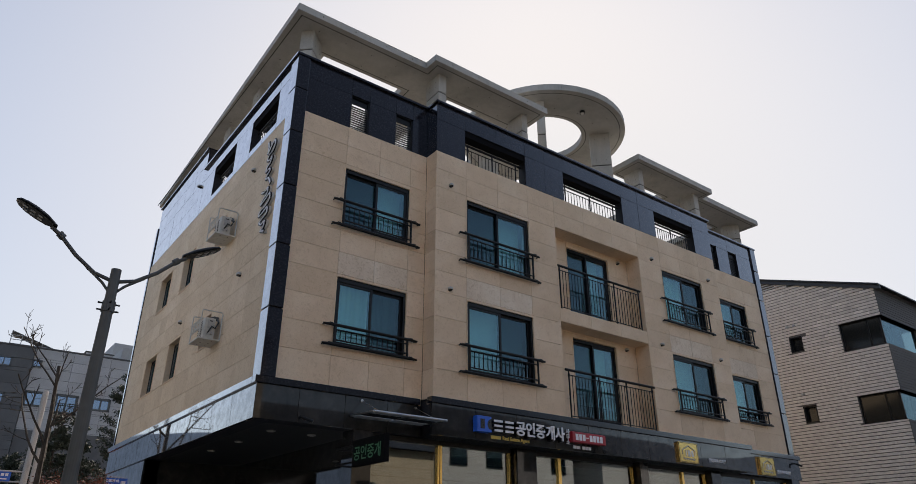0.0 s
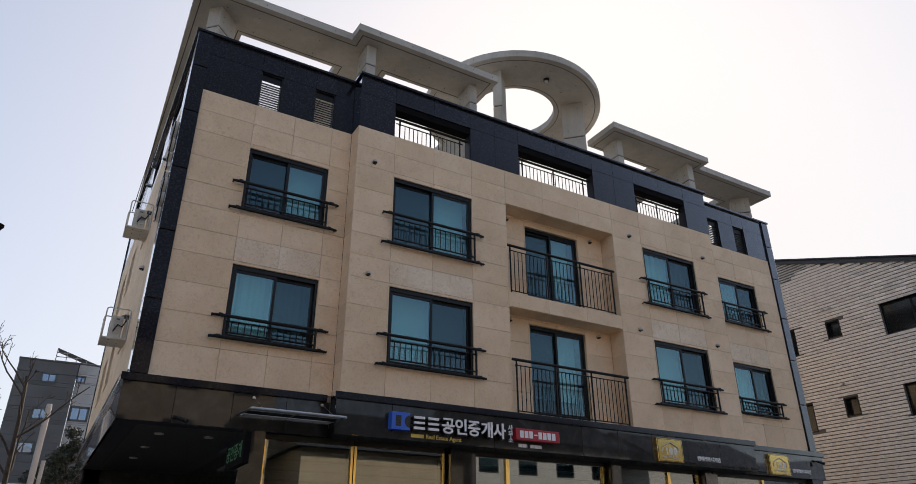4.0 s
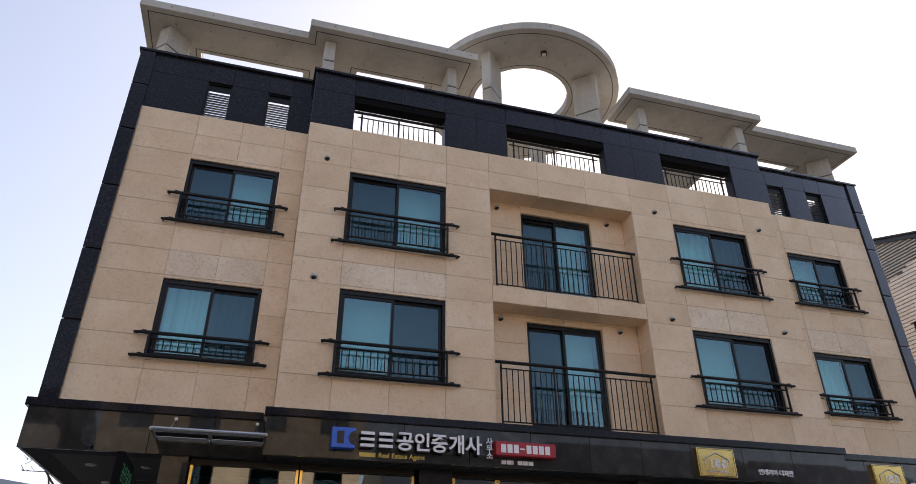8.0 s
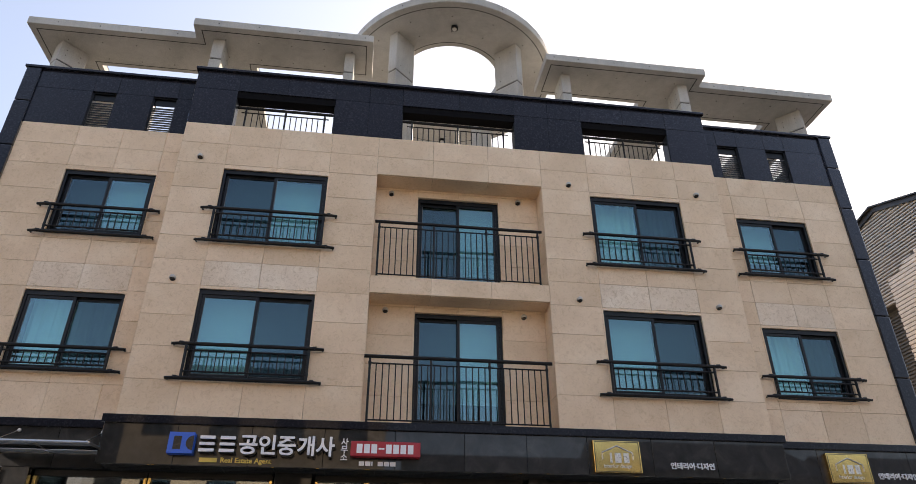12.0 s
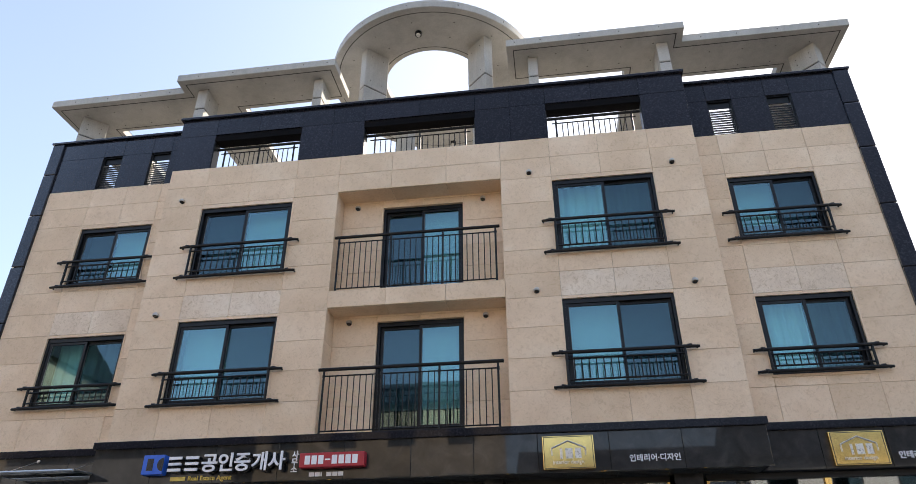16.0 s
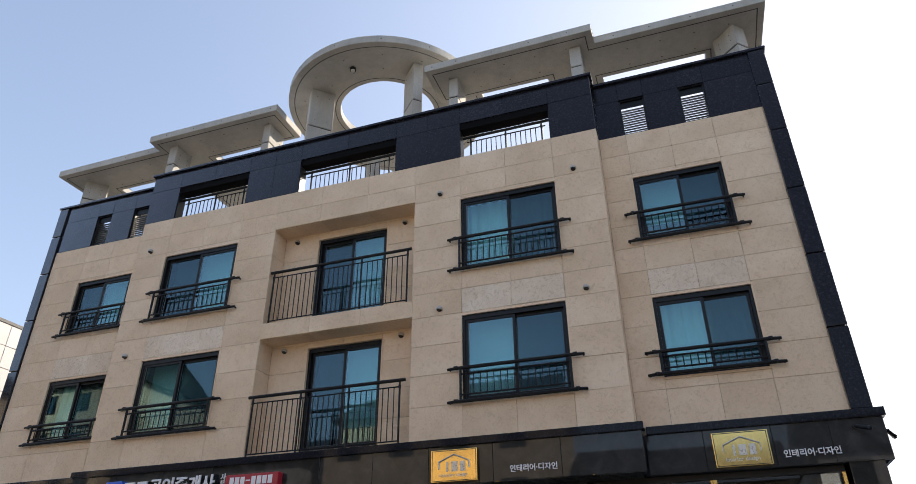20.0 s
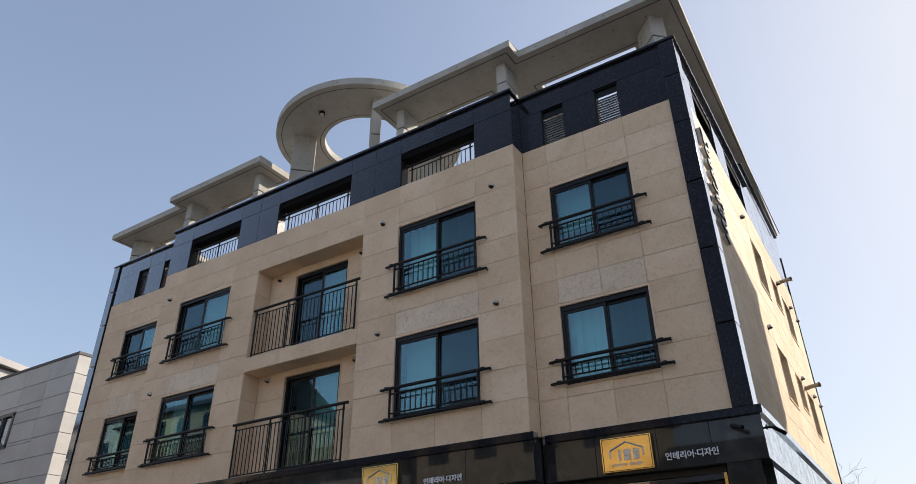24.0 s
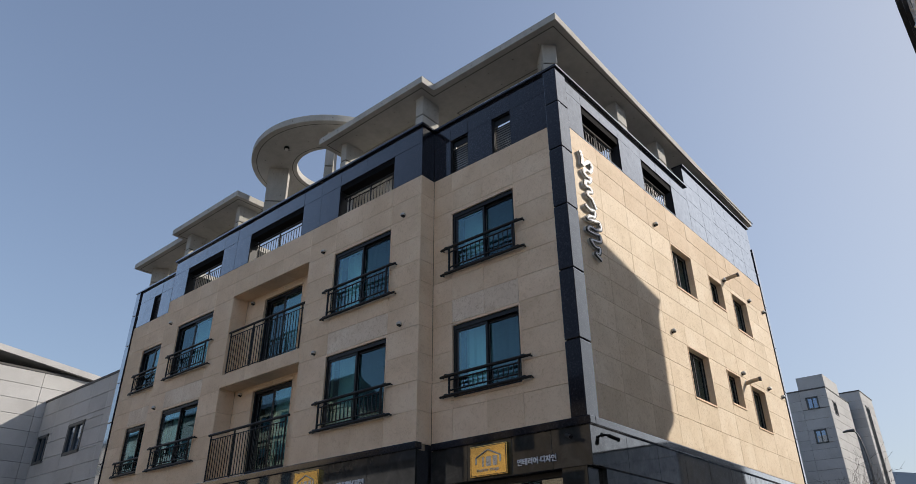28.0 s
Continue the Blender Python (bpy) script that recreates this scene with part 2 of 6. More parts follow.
FRAME = plain("window_frame_black", (0.007, 0.0075, 0.0085), 0.36, spec=0.3)
SEAL = plain("grey_gasket", (0.16, 0.17, 0.17), 0.5)
PANE = glass("window_glass", (0.64, 0.86, 0.86), 2.2, sheen=(0.58, 0.83, 0.92))
PANE_DARK = glass("window_glass_screened", (0.37, 0.49, 0.51), 1.9, sheen=(0.50, 0.72, 0.82))
FAR_PANE = glass("far_window_glass", (0.40, 0.50, 0.62), 3.2, sheen=(0.72, 0.84, 1.0))
SHOP = glass("shop_glass", (0.42, 0.47, 0.46), 2.4, 0.01, 0.01)
CURTAIN = plain("curtain_cloth", (0.84, 0.86, 0.82), 0.9, var=0.06)
BLIND = plain("roller_blind", (0.62, 0.64, 0.63), 0.9, var=0.06)
# plaster kept dark: the dimness of rooms behind glass is in the colour
ROOM = plain("room_plaster_dim", (0.25, 0.24, 0.225), 0.9)
BRASS = plain("polished_brass", (0.80, 0.56, 0.20), 0.14, 1.0, var=0.10)
STEEL = plain("brushed_steel", (0.55, 0.55, 0.54), 0.35, 1.0)
FLUE = plain("flue_metal", (0.42, 0.34, 0.25), 0.4, 0.5)
DOME = plain("cap_metal", (0.50, 0.49, 0.47), 0.35, 0.8)
WHITE = plain("sign_white", (0.82, 0.82, 0.84), 0.4, var=0.03)
BLUE = plain("sign_blue", (0.02, 0.13, 0.62), 0.35, var=0.04)
RED = plain("sign_red", (0.40, 0.015, 0.03), 0.35, var=0.05)
SIGNBLACK = plain("sign_black", (0.010, 0.010, 0.011), 0.3)
YELLOW = plain("sign_yellow", (0.75, 0.55, 0.12), 0.4)
LAMP_GREY = plain("pole_grey", (0.10, 0.105, 0.105), 0.5, 0.3)
SOFFIT = plain("soffit_dark", (0.03, 0.03, 0.03), 0.6)
ASPHALT = speckled("asphalt", (0.04, 0.04, 0.042), (0.05, 0.05, 0.052), (0.065, 0.065, 0.066), 0.6, 70.0, 0.85, False, 0, 0.4)
PAVING = speckled("concrete_paving", (0.28, 0.27, 0.25), (0.34, 0.33, 0.31), (0.40, 0.39, 0.37), 1.2, 50.0, 0.85, False, 0, 0.3)
PANEL_GREY = speckled("panel_grey", (0.42, 0.41, 0.40), (0.50, 0.49, 0.48), (0.55, 0.54, 0.53), 0.4, 30.0, 0.6, True, 0.04, 0.02, 0.4)
PANEL_DARK = speckled("panel_dark", (0.10, 0.10, 0.10), (0.13, 0.13, 0.13), (0.16, 0.16, 0.16), 0.4, 30.0, 0.6, True, 0.04, 0.02, 0.4)
BRICK = speckled("brick_light", (0.66, 0.60, 0.54), (0.76, 0.70, 0.63), (0.84, 0.79, 0.72), 5.0, 60.0, 0.85, True, 0.14, 0.2, 0.3)
BRICK_JOINT = plain("brick_mortar", (0.12, 0.11, 0.10), 0.95)
BRICK_GAP = plain("brick_joint", (0.13, 0.115, 0.10), 0.95)
HOUSE_PANE = plain("house_dark_glass", (0.012, 0.013, 0.012), 0.12, var=0.05)
HOUSE_RENDER = plain("house_render", (0.52, 0.42, 0.30), 0.9, var=0.15, scale=1.5)
HOUSE_SLAT = plain("house_slat", (0.50, 0.49, 0.47), 0.6)
MATTE = plain("matte_black", (0.006, 0.006, 0.007), 0.95, spec=0.1)
SIGN_EDGE = plain("sign_edge", (0.62, 0.61, 0.58), 0.5)
SLAT_DARK = plain("dark_slat", (0.075, 0.072, 0.068), 0.6)
ROOF_METAL = plain("roof_metal", (0.06, 0.06, 0.062), 0.4, 0.6)
PLASTIC = plain("ac_casing", (0.62, 0.61, 0.57), 0.5)
BARK = speckled("bark", (0.04, 0.032, 0.026), (0.065, 0.053, 0.044), (0.10, 0.085, 0.07), 6.0, 40.0, 0.9, False, 0, 0.4)
NEEDLE = plain("pine_needles", (0.040, 0.052, 0.034), 0.7, var=0.35, scale=3.0)
REDLEAF = plain("red_leaves", (0.16, 0.045, 0.025), 0.7, var=0.35, scale=4.0)
# the haze before the far woods is mixed into this pale blue-grey
HILL = plain("hazed_hill", (0.30, 0.33, 0.36), 1.0, var=0.10, scale=0.02)

# ---- building helpers ----


def box(bm, x0, x1, y0, y1, z0, z1):
    vs = [bm.verts.new(p) for p in ((x0, y0, z0), (x1, y0, z0), (x1, y1, z0), (x0, y1, z0), (x0, y0, z1), (x1, y0, z1), (x1, y1, z1), (x0, y1, z1))]
    for f in ((3, 2, 1, 0), (4, 5, 6, 7), (0, 1, 5, 4), (1, 2, 6, 5), (2, 3, 7, 6), (3, 0, 4, 7)):
        bm.faces.new([vs[i] for i in f])


def tube(bm, pts, r, n=8, r1=None, caps=True):
    """A round bar along points, its radius going from r to r1."""
    pts = [Vector(p) for p in pts]
    r1 = r if r1 is None else r1
    rings = []
    for i, p in enumerate(pts):
        d = (pts[min(i + 1, len(pts) - 1)] - pts[max(i - 1, 0)]).normalized()
        a = d.orthogonal().normalized() if abs(d.z) > 0.9 else d.cross(Vector((0, 0, 1))).normalized()
        b = d.cross(a)
        rad = r + (r1 - r) * i / max(1, len(pts) - 1)
        rings.append([bm.verts.new(p + rad * (math.cos(6.28319 * k / n) * a + math.sin(6.28319 * k / n) * b)) for k in range(n)])
    for q, s in zip(rings, rings[1:]):
        for k in range(n):
            bm.faces.new((q[k], q[(k + 1) % n], s[(k + 1) % n], s[k]))
    if caps:
        bm.faces.new(rings[0][::-1])
        bm.faces.new(rings[-1])


def prism(bm, poly, z0, z1):
    """An upright prism over a plan polygon given counter-clockwise."""
    lo = [bm.verts.new((x, y, z0)) for x, y in poly]
    hi = [bm.verts.new((x, y, z1)) for x, y in poly]
    bm.faces.new(lo[::-1])
    bm.faces.new(hi)
    n = len(poly)
    for i in range(n):
        bm.faces.new((lo[i], lo[(i + 1) % n], hi[(i + 1) % n], hi[i]))


def finish(bm, name, bevel=0.0, smooth=False):
    if bevel:
        bmesh.ops.bevel(bm, geom=bm.edges[:], offset=bevel, segments=2, profile=0.6, affect="EDGES", clamp_overlap=True)
    bmesh.ops.recalc_face_normals(bm, faces=bm.faces[:])
    me = bpy.data.meshes.new(name)
    bm.to_mesh(me)
    bm.free()
    if smooth:
        for p in me.polygons:
            p.use_smooth = True
    return me


def part(name, bm, material, parent=None, label="", bevel=0.0, smooth=False):
    me = finish(bm, name, bevel, smooth)
    me.materials.append(material)
    ob = new(name, me)
    ob.parent = parent
    if label:
        tagged(ob, label)
    return ob


def boxpart(name, b, material, parent=None, label="", bevel=0.0):
    bm = bmesh.new()
    box(bm, *b)
    return part(name, bm, material, parent, label, bevel)


def thing(name, label, category, m=None, group="", kind=""):
    ob = new(name)
    ob.empty_display_size = 0.2
    if m is not None:
        ob.matrix_world = m
    return tagged(ob, label, category, group, kind)


def cut(rect, holes):
    """The rectangles left of one when holes are taken out of it."""
    out = [rect]
    for h in holes:
        nxt = []
        for a0, a1, b0, b1 in out:
            if h[0] >= a1 - 1e-4 or h[1] <= a0 + 1e-4 or h[2] >= b1 - 1e-4 or h[3] <= b0 + 1e-4:
                nxt.append((a0, a1, b0, b1))
                continue
            if h[2] > b0 + 0.01:
                nxt.append((a0, a1, b0, h[2]))
            if h[3] < b1 - 0.01:
                nxt.append((a0, a1, h[3], b1))
            lo, hi = max(b0, h[2]), min(b1, h[3])
            if h[0] > a0 + 0.01:
                nxt.append((a0, h[0], lo, hi))
            if h[1] < a1 - 0.01:
                nxt.append((h[1], a1, lo, hi))
        out = nxt
    return out


SLAB_MESHES = {}


def slab_mesh(w, h, t, material, edge=0.004):
    """A stone panel: front at y = 0 with eased edges, back at y = t."""
    key = (round(w, 3), round(h, 3), t, material.name)
    if key not in SLAB_MESHES:
        e = edge
        v = [(0, e, 0), (w, e, 0), (w, e, h), (0, e, h), (e, 0, e), (w - e, 0, e), (w - e, 0, h - e), (e, 0, h - e), (0, t, 0), (w, t, 0), (w, t, h), (0, t, h)]
        f = [(4, 5, 6, 7)] + [(i, (i + 1) % 4, 4 + (i + 1) % 4, 4 + i) for i in range(4)] + [(8 + i, 8 + (i + 1) % 4, (i + 1) % 4, i) for i in range(4)]
        me = bpy.data.meshes.new("panel")
        me.from_pydata(v, [], f)
        me.materials.append(material)
        SLAB_MESHES[key] = me
    return SLAB_MESHES[key]


def clad(wall, us, zs, holes, material, name="stone_panel", gap=0.0045, t=0.03, pick=None, proud=0.002):
    """Stone panels on a grid over a wall, left out at the holes. They lie in the wall's own frame: u along x, front at y = 0."""
    if material is GRANITE:
        gap = 0.0025
    rnd = random.Random(len(us) * 31 + len(zs))
    for u0, u1 in zip(us, us[1:]):
        for z0, z1 in zip(zs, zs[1:]):
            for a0, a1, b0, b1 in cut((u0, u1, z0, z1), holes):
                if a1 - a0 < 0.03 or b1 - b0 < 0.03:
                    continue
                m = pick((a0 + a1) / 2, (b0 + b1) / 2) if pick else material
                ob = new(name, slab_mesh(a1 - a0 - gap, b1 - b0 - gap, t, m))
                ob.parent = wall
                ob.location = (a0 + gap / 2, rnd.uniform(-proud, proud), b0 + gap / 2)


def backing(wall, u0, u1, z0, z1, holes, y0, y1, material, name="backing"):
    bm = bmesh.new()
    us = sorted({u0, u1, *[min(max(v, u0), u1) for h in holes for v in h[:2]]})
    for a0, a1 in zip(us, us[1:]):
        for r in cut((a0, a1, z0, z1), holes):
            box(bm, r[0], r[1], y0, y1, r[2], r[3])
    return part(name, bm, material, wall)


def wall_frame(name, x, y, turn, label):
    return thing(name, label, "wall", pose(x, y, 0, 0, 0, turn), kind="structure")

# ---- ground ----
GROUND = 0.4
bm = bmesh.new()
box(bm, -900, 900, -900, 900, GROUND - 0.5, GROUND - 0.12)
tagged(part("ground", bm, ASPHALT), "worn grey asphalt street and ground reaching the horizon", "ground", kind="structure")
bm = bmesh.new()
box(bm, 3.6, 24.6, 9.6, 25.5, GROUND - 0.12, GROUND)
tagged(part("pavement", bm, PAVING), "grey concrete pavement around the apartment block", "pavement", kind="structure")
bm = bmesh.new()
box(bm, -40, 40, 3.2, 6.0, GROUND - 0.12, GROUND + 0.02)
tagged(part("pavement", bm, PAVING), "grey concrete pavement along the street", "pavement", kind="structure")

# ---- the apartment block: walls ----
XC0, XC1, XL, XR, YC, YW, YB = 8.22, 19.97, 4.52, 23.58, 12.04, 12.48, 24.30
Z_DARK, Z_PAR = 11.26, 12.72
ROWS_Z = [5.02, 5.66, 6.27, 6.87, 7.48, 8.00, 8.52, 9.03, 9.63, 10.24, 10.75, 11.26]
DARK_Z = [11.26, 12.22, 12.72]
WIN_C = [(9.16, 11.28), (16.92, 19.00)]
WIN_WL, WIN_WR = (5.95, 7.74), (20.54, 22.29)
OPEN_C = [(9.13, 11.26), (12.76, 15.33), (16.92, 19.00)]
LOUV_L, LOUV_R = [(5.97, 6.48), (7.25, 7.76)], [(20.50, 21.04), (21.77, 22.30)]
BAL = (12.28, 15.86)


def pale_over(spans):
    """Paler, more veined slabs sit in the course right over the lower windows."""
    def pick(u, z):
        if 7.48 < z < 8.0 and any(a < u < b for a, b in spans):
            return LIME_PALE
        return LIME
    return pick


# centre block, facing the street
holes_c = [(a, b, 8.42, 10.14) for a, b in WIN_C] + [(a, b, 5.68, 7.42) for a, b in WIN_C]
niches = [(*BAL, 7.90, 10.29), (*BAL, 5.02, 7.53)]
dark_c = [(a, b, 11.26, 12.22) for a, b in OPEN_C]
wall_c = wall_frame("wall_front_centre", 0, YC, 0, "beige limestone-clad front wall with dark granite parapet")
lower = [(*BAL, 7.53, 7.90)]
clad(wall_c, [XC0, 9.16, 10.21, 11.28, 12.28, 13.475, 14.68, 15.86, 16.92, 17.95, 19.00, XC1], ROWS_Z, holes_c + niches + lower, LIME, pick=pale_over(WIN_C))
clad(wall_c, [12.28, 13.475, 14.68, 15.86], [7.53, 7.90], [], LIME)
clad(wall_c, [XC0, 9.13, 10.2, 11.26, 12.01, 12.76, 14.05, 15.33, 16.12, 16.92, 17.95, 19.00, XC1], DARK_Z, dark_c, GRANITE, "granite_panel")
backing(wall_c, XC0 + 0.03, XC1 - 0.03, 4.4, Z_DARK, holes_c + niches, 0.03, 0.28, MORTAR)
backing(wall_c, XC0 + 0.03, XC1 - 0.03, Z_DARK, Z_PAR, dark_c, 0.03, 0.26, GRANITE_BACK)
for sx, nm in ((XC0, "wall_front_return_a"), (XC1, "wall_front_return_b")):
    w = wall_frame(nm, sx, YC if sx == XC1 else YW, 90 if sx == XC1 else -90, "narrow limestone return between the centre and the wing")
    clad(w, [0.0, 0.44], ROWS_Z, [], LIME)
    clad(w, [0.0, 0.44], DARK_Z, [], GRANITE, "granite_panel")

for x0, x1 in ((XC0 + 0.03, XC0 + 0.29), (XC1 - 0.29, XC1 - 0.03)):
    boxpart("return_core", (x0, x1, YC + 0.285, YW + 0.28, 4.4, Z_PAR - 0.01), GRANITE_BACK, wall_c).matrix_parent_inverse = wall_c.matrix_world.inverted()

# wings
for nm, win, louv, us, dus in (
    ("wall_front_wing_a", WIN_WL, LOUV_L, [4.80, 5.95, 6.85, 7.74, XC0], [4.80, 5.97, 6.48, 7.25, 7.76, XC0]),
    ("wall_front_wing_b", WIN_WR, LOUV_R, [XC1, 20.54, 21.42, 22.29, 23.29], [XC1, 20.50, 21.04, 21.77, 22.30, 23.29]),
):
    w = wall_frame(nm, 0, YW, 0, "beige limestone-clad wing wall with dark granite parapet")
    holes = [(*win, 8.67, 10.14), (*win, 5.87, 7.42)]
    lh = [(a, b, 11.27, 12.22) for a, b in louv]
    clad(w, us, ROWS_Z, holes, LIME, pick=pale_over([win]))
    clad(w, dus, DARK_Z, lh, GRANITE, "granite_panel")
    backing(w, us[0], us[-1], 4.4, Z_DARK, holes, 0.03, 0.28, MORTAR)
    backing(w, us[0], us[-1], Z_DARK, Z_PAR, lh, 0.03, 0.26, GRANITE_BACK)

# corner pilasters of dark granite blocks with open joints
PIL_Z = [5.02, 6.42, 7.82, 9.22, 10.60, 11.78, 12.72]
for x0, x1, nm in ((XL - 0.03, 4.80, "corner_pilaster"), (23.29, XR + 0.03, "corner_pilaster")):
    p = thing(nm, "dark granite corner strip of stacked blocks with open joints", "pilaster", kind="structure")
    for z0, z1 in zip(PIL_Z, PIL_Z[1:]):
        boxpart("granite_block", (x0, x1, YW - 0.05, YW + 0.36, z0 + 0.012, z1 - 0.012), GRANITE, p, bevel=0.014)
    boxpart("core", (x0 + 0.03, x1 - 0.03, YW, YW + 0.33, 4.9, Z_PAR), GRANITE_BACK, p)

# side walls: u runs back from the front corner on the right, forward from the back on the left
SIDE_OPEN = [(13.48, 15.20), (16.36, 18.10)]
SIDE_WIN_R = [(17.37, 18.56, 9.06, 10.24), (19.67, 20.58, 9.36, 10.16), (21.30, 22.44, 9.04, 10.15), (17.37, 18.56, 6.32, 7.52), (19.70, 20.58, 6.63, 7.48), (21.34, 22.40, 6.29, 7.42)]
SIDE_US = [12.84, 13.95, 15.10, 16.25, 17.37, 18.56, 19.67, 20.58, 21.32, 22.42, 23.35, YB]
STEP_Y, Z_STEP = 19.16, 13.50
dark_side = [(a, b, 11.36, 12.30) for a, b in SIDE_OPEN]
wall_r = wall_frame("wall_side_a", XR, 0, 90, "limestone-clad side wall with dark granite upper storey")
# the top courses of this wall are a darker tan limestone
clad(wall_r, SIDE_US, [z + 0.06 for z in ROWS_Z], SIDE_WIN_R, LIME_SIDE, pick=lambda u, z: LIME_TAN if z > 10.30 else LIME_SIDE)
clad(wall_r, [12.84, 13.48, 14.34, 15.20, 16.36, 17.23, 18.10, STEP_Y], [11.32, 12.30, 12.72], dark_side, GRANITE, "granite_panel")
clad(wall_r, [STEP_Y, 20.2, 21.2, 22.2, 23.25, YB], [11.32, 11.82, 12.38, 12.94, Z_STEP], [], GRANITE, "granite_panel")
backing(wall_r, 12.84, YB, 4.4, Z_DARK, SIDE_WIN_R, 0.03, 0.28, MORTAR)
backing(wall_r, 12.84, STEP_Y, Z_DARK, Z_PAR, dark_side, 0.03, 0.26, GRANITE_BACK)
backing(wall_r, STEP_Y, YB, Z_DARK, Z_STEP, [], 0.03, 0.26, GRANITE_BACK)
SIDE_WIN_L = [(18.72, 19.75, 8.85, 9.97), (20.97, 22.15, 8.85, 9.97), (18.72, 19.75, 6.20, 7.32), (20.97, 22.10, 6.20, 7.32), (16.2, 16.9, 9.2, 10.0), (16.2, 16.9, 6.5, 7.3)]
fl = [(-b, -a, c, d) for a, b, c, d in SIDE_WIN_L]
wall_l = wall_frame("wall_side_b", XL, 0, -90, "limestone-clad side wall with dark granite upper storey")
clad(wall_l, [-v for v in reversed(SIDE_US)], [z - 0.08 if z > 5.1 else z for z in ROWS_Z], fl, LIME_SIDE)
fd = [(-b, -a, c, d) for a, b, c, d in dark_side]
clad(wall_l, [-v for v in reversed([12.84, 13.48, 14.34, 15.20, 16.36, 17.23, 18.10, STEP_Y])], [11.18, 12.30, 12.72], fd, GRANITE, "granite_panel")
clad(wall_l, [-v for v in reversed([STEP_Y, 20.2, 21.2, 22.2, 23.25, YB])], [11.18, 11.82, 12.38, 12.94, Z_STEP], [], GRANITE, "granite_panel")
backing(wall_l, -YB, -12.84, 4.4, Z_DARK, fl, 0.03, 0.28, MORTAR)
backing(wall_l, -STEP_Y, -12.84, Z_DARK, Z_PAR, fd, 0.03, 0.26, GRANITE_BACK)
backing(wall_l, -YB, -STEP_Y, Z_DARK, Z_STEP, [], 0.03, 0.26, GRANITE_BACK)
for y in (YB,):
    for x0, x1, nm in ((XL - 0.03, XL + 0.3, "corner_pilaster"), (XR - 0.3, XR + 0.03, "corner_pilaster")):
        p = thing(nm, "dark granite corner strip of stacked blocks with open joints", "pilaster", kind="structure")
        for z0, z1 in zip(PIL_Z, PIL_Z[1:]):
            boxpart("granite_block", (x0, x1, y, y + 0.16, z0 + 0.012, z1 - 0.012), GRANITE, p, bevel=0.014)
bm = bmesh.new()
box(bm, XL + 0.3, XR - 0.3, YB - 0.2, YB + 0.1, 4.2, Z_STEP)
tagged(part("wall_back", bm, LIME), "plain beige rear wall", "wall", kind="structure")

# floors and inner walls that close the rooms
bm = bmesh.new()
for z0, z1 in ((4.90, 5.02), (7.56, 7.88), (10.45, 11.20)):
    box(bm, XL + 0.3, XR - 0.3, 13.3, YB - 0.2, z0, z1)
    box(bm, XL + 0.3, BAL[0] - 0.1, YW + 0.28, 13.3, z0, z1)
    box(bm, BAL[1] + 0.1, XR - 0.3, YW + 0.28, 13.3, z0, z1)
    box(bm, XC0 + 0.3, BAL[0] - 0.1, YC + 0.285, YW + 0.28, z0, z1)
    box(bm, BAL[1] + 0.1, XC1 - 0.3, YC + 0.285, YW + 0.28, z0, z1)
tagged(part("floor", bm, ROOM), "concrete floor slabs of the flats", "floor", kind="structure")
bm = bmesh.new()
for z0, z1 in ((5.02, 7.56), (7.88, 10.45)):
    box(bm, XL + 0.3, XR - 0.3, 16.0, 16.15, z0, z1)
    for x in (8.3, 11.9, 16.2, 19.9):
        box(bm, x - 0.06, x + 0.06, 13.3, 16.0, z0, z1)
    for y in (19.2, 20.95):
        box(bm, XR - 3.0, XR - 0.3, y - 0.05, y + 0.05, z0, z1)
        box(bm, XL + 0.3, XL + 3.0, y - 0.05, y + 0.05, z0, z1)
    box(bm, XR - 3.1, XR - 3.0, 16.15, YB - 0.2, z0, z1)
    box(bm, XL + 3.0, XL + 3.1, 16.15, YB - 0.2, z0, z1)
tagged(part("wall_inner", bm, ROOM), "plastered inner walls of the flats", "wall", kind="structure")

# parapet coping
bm = bmesh.new()
for b in ((XC0 - 0.05, XC1 + 0.05, YC - 0.07, YC + 0.30), (XL - 0.07, XC0 - 0.05, YW - 0.07, YW + 0.30), (XC1 + 0.05, XR + 0.07, YW - 0.07, YW + 0.30),
          (XC0 - 0.05, XC0 + 0.30, YC + 0.30, YW + 0.30), (XC1 - 0.30, XC1 + 0.05, YC + 0.30, YW + 0.30), (XL - 0.07, XL + 0.30, YW + 0.30, STEP_Y), (XR - 0.30, XR + 0.07, YW + 0.30, STEP_Y)):
    box(bm, *b, Z_PAR, Z_PAR + 0.06)
for b in ((XL - 0.05, XL + 0.30), (XR - 0.30, XR + 0.05)):
    box(bm, *b, STEP_Y, YB + 0.1, Z_STEP, Z_STEP + 0.05)
tagged(part("parapet_coping", bm, GRANITE, bevel=0.008), "dark granite coping along the parapet", "coping", kind="structure")

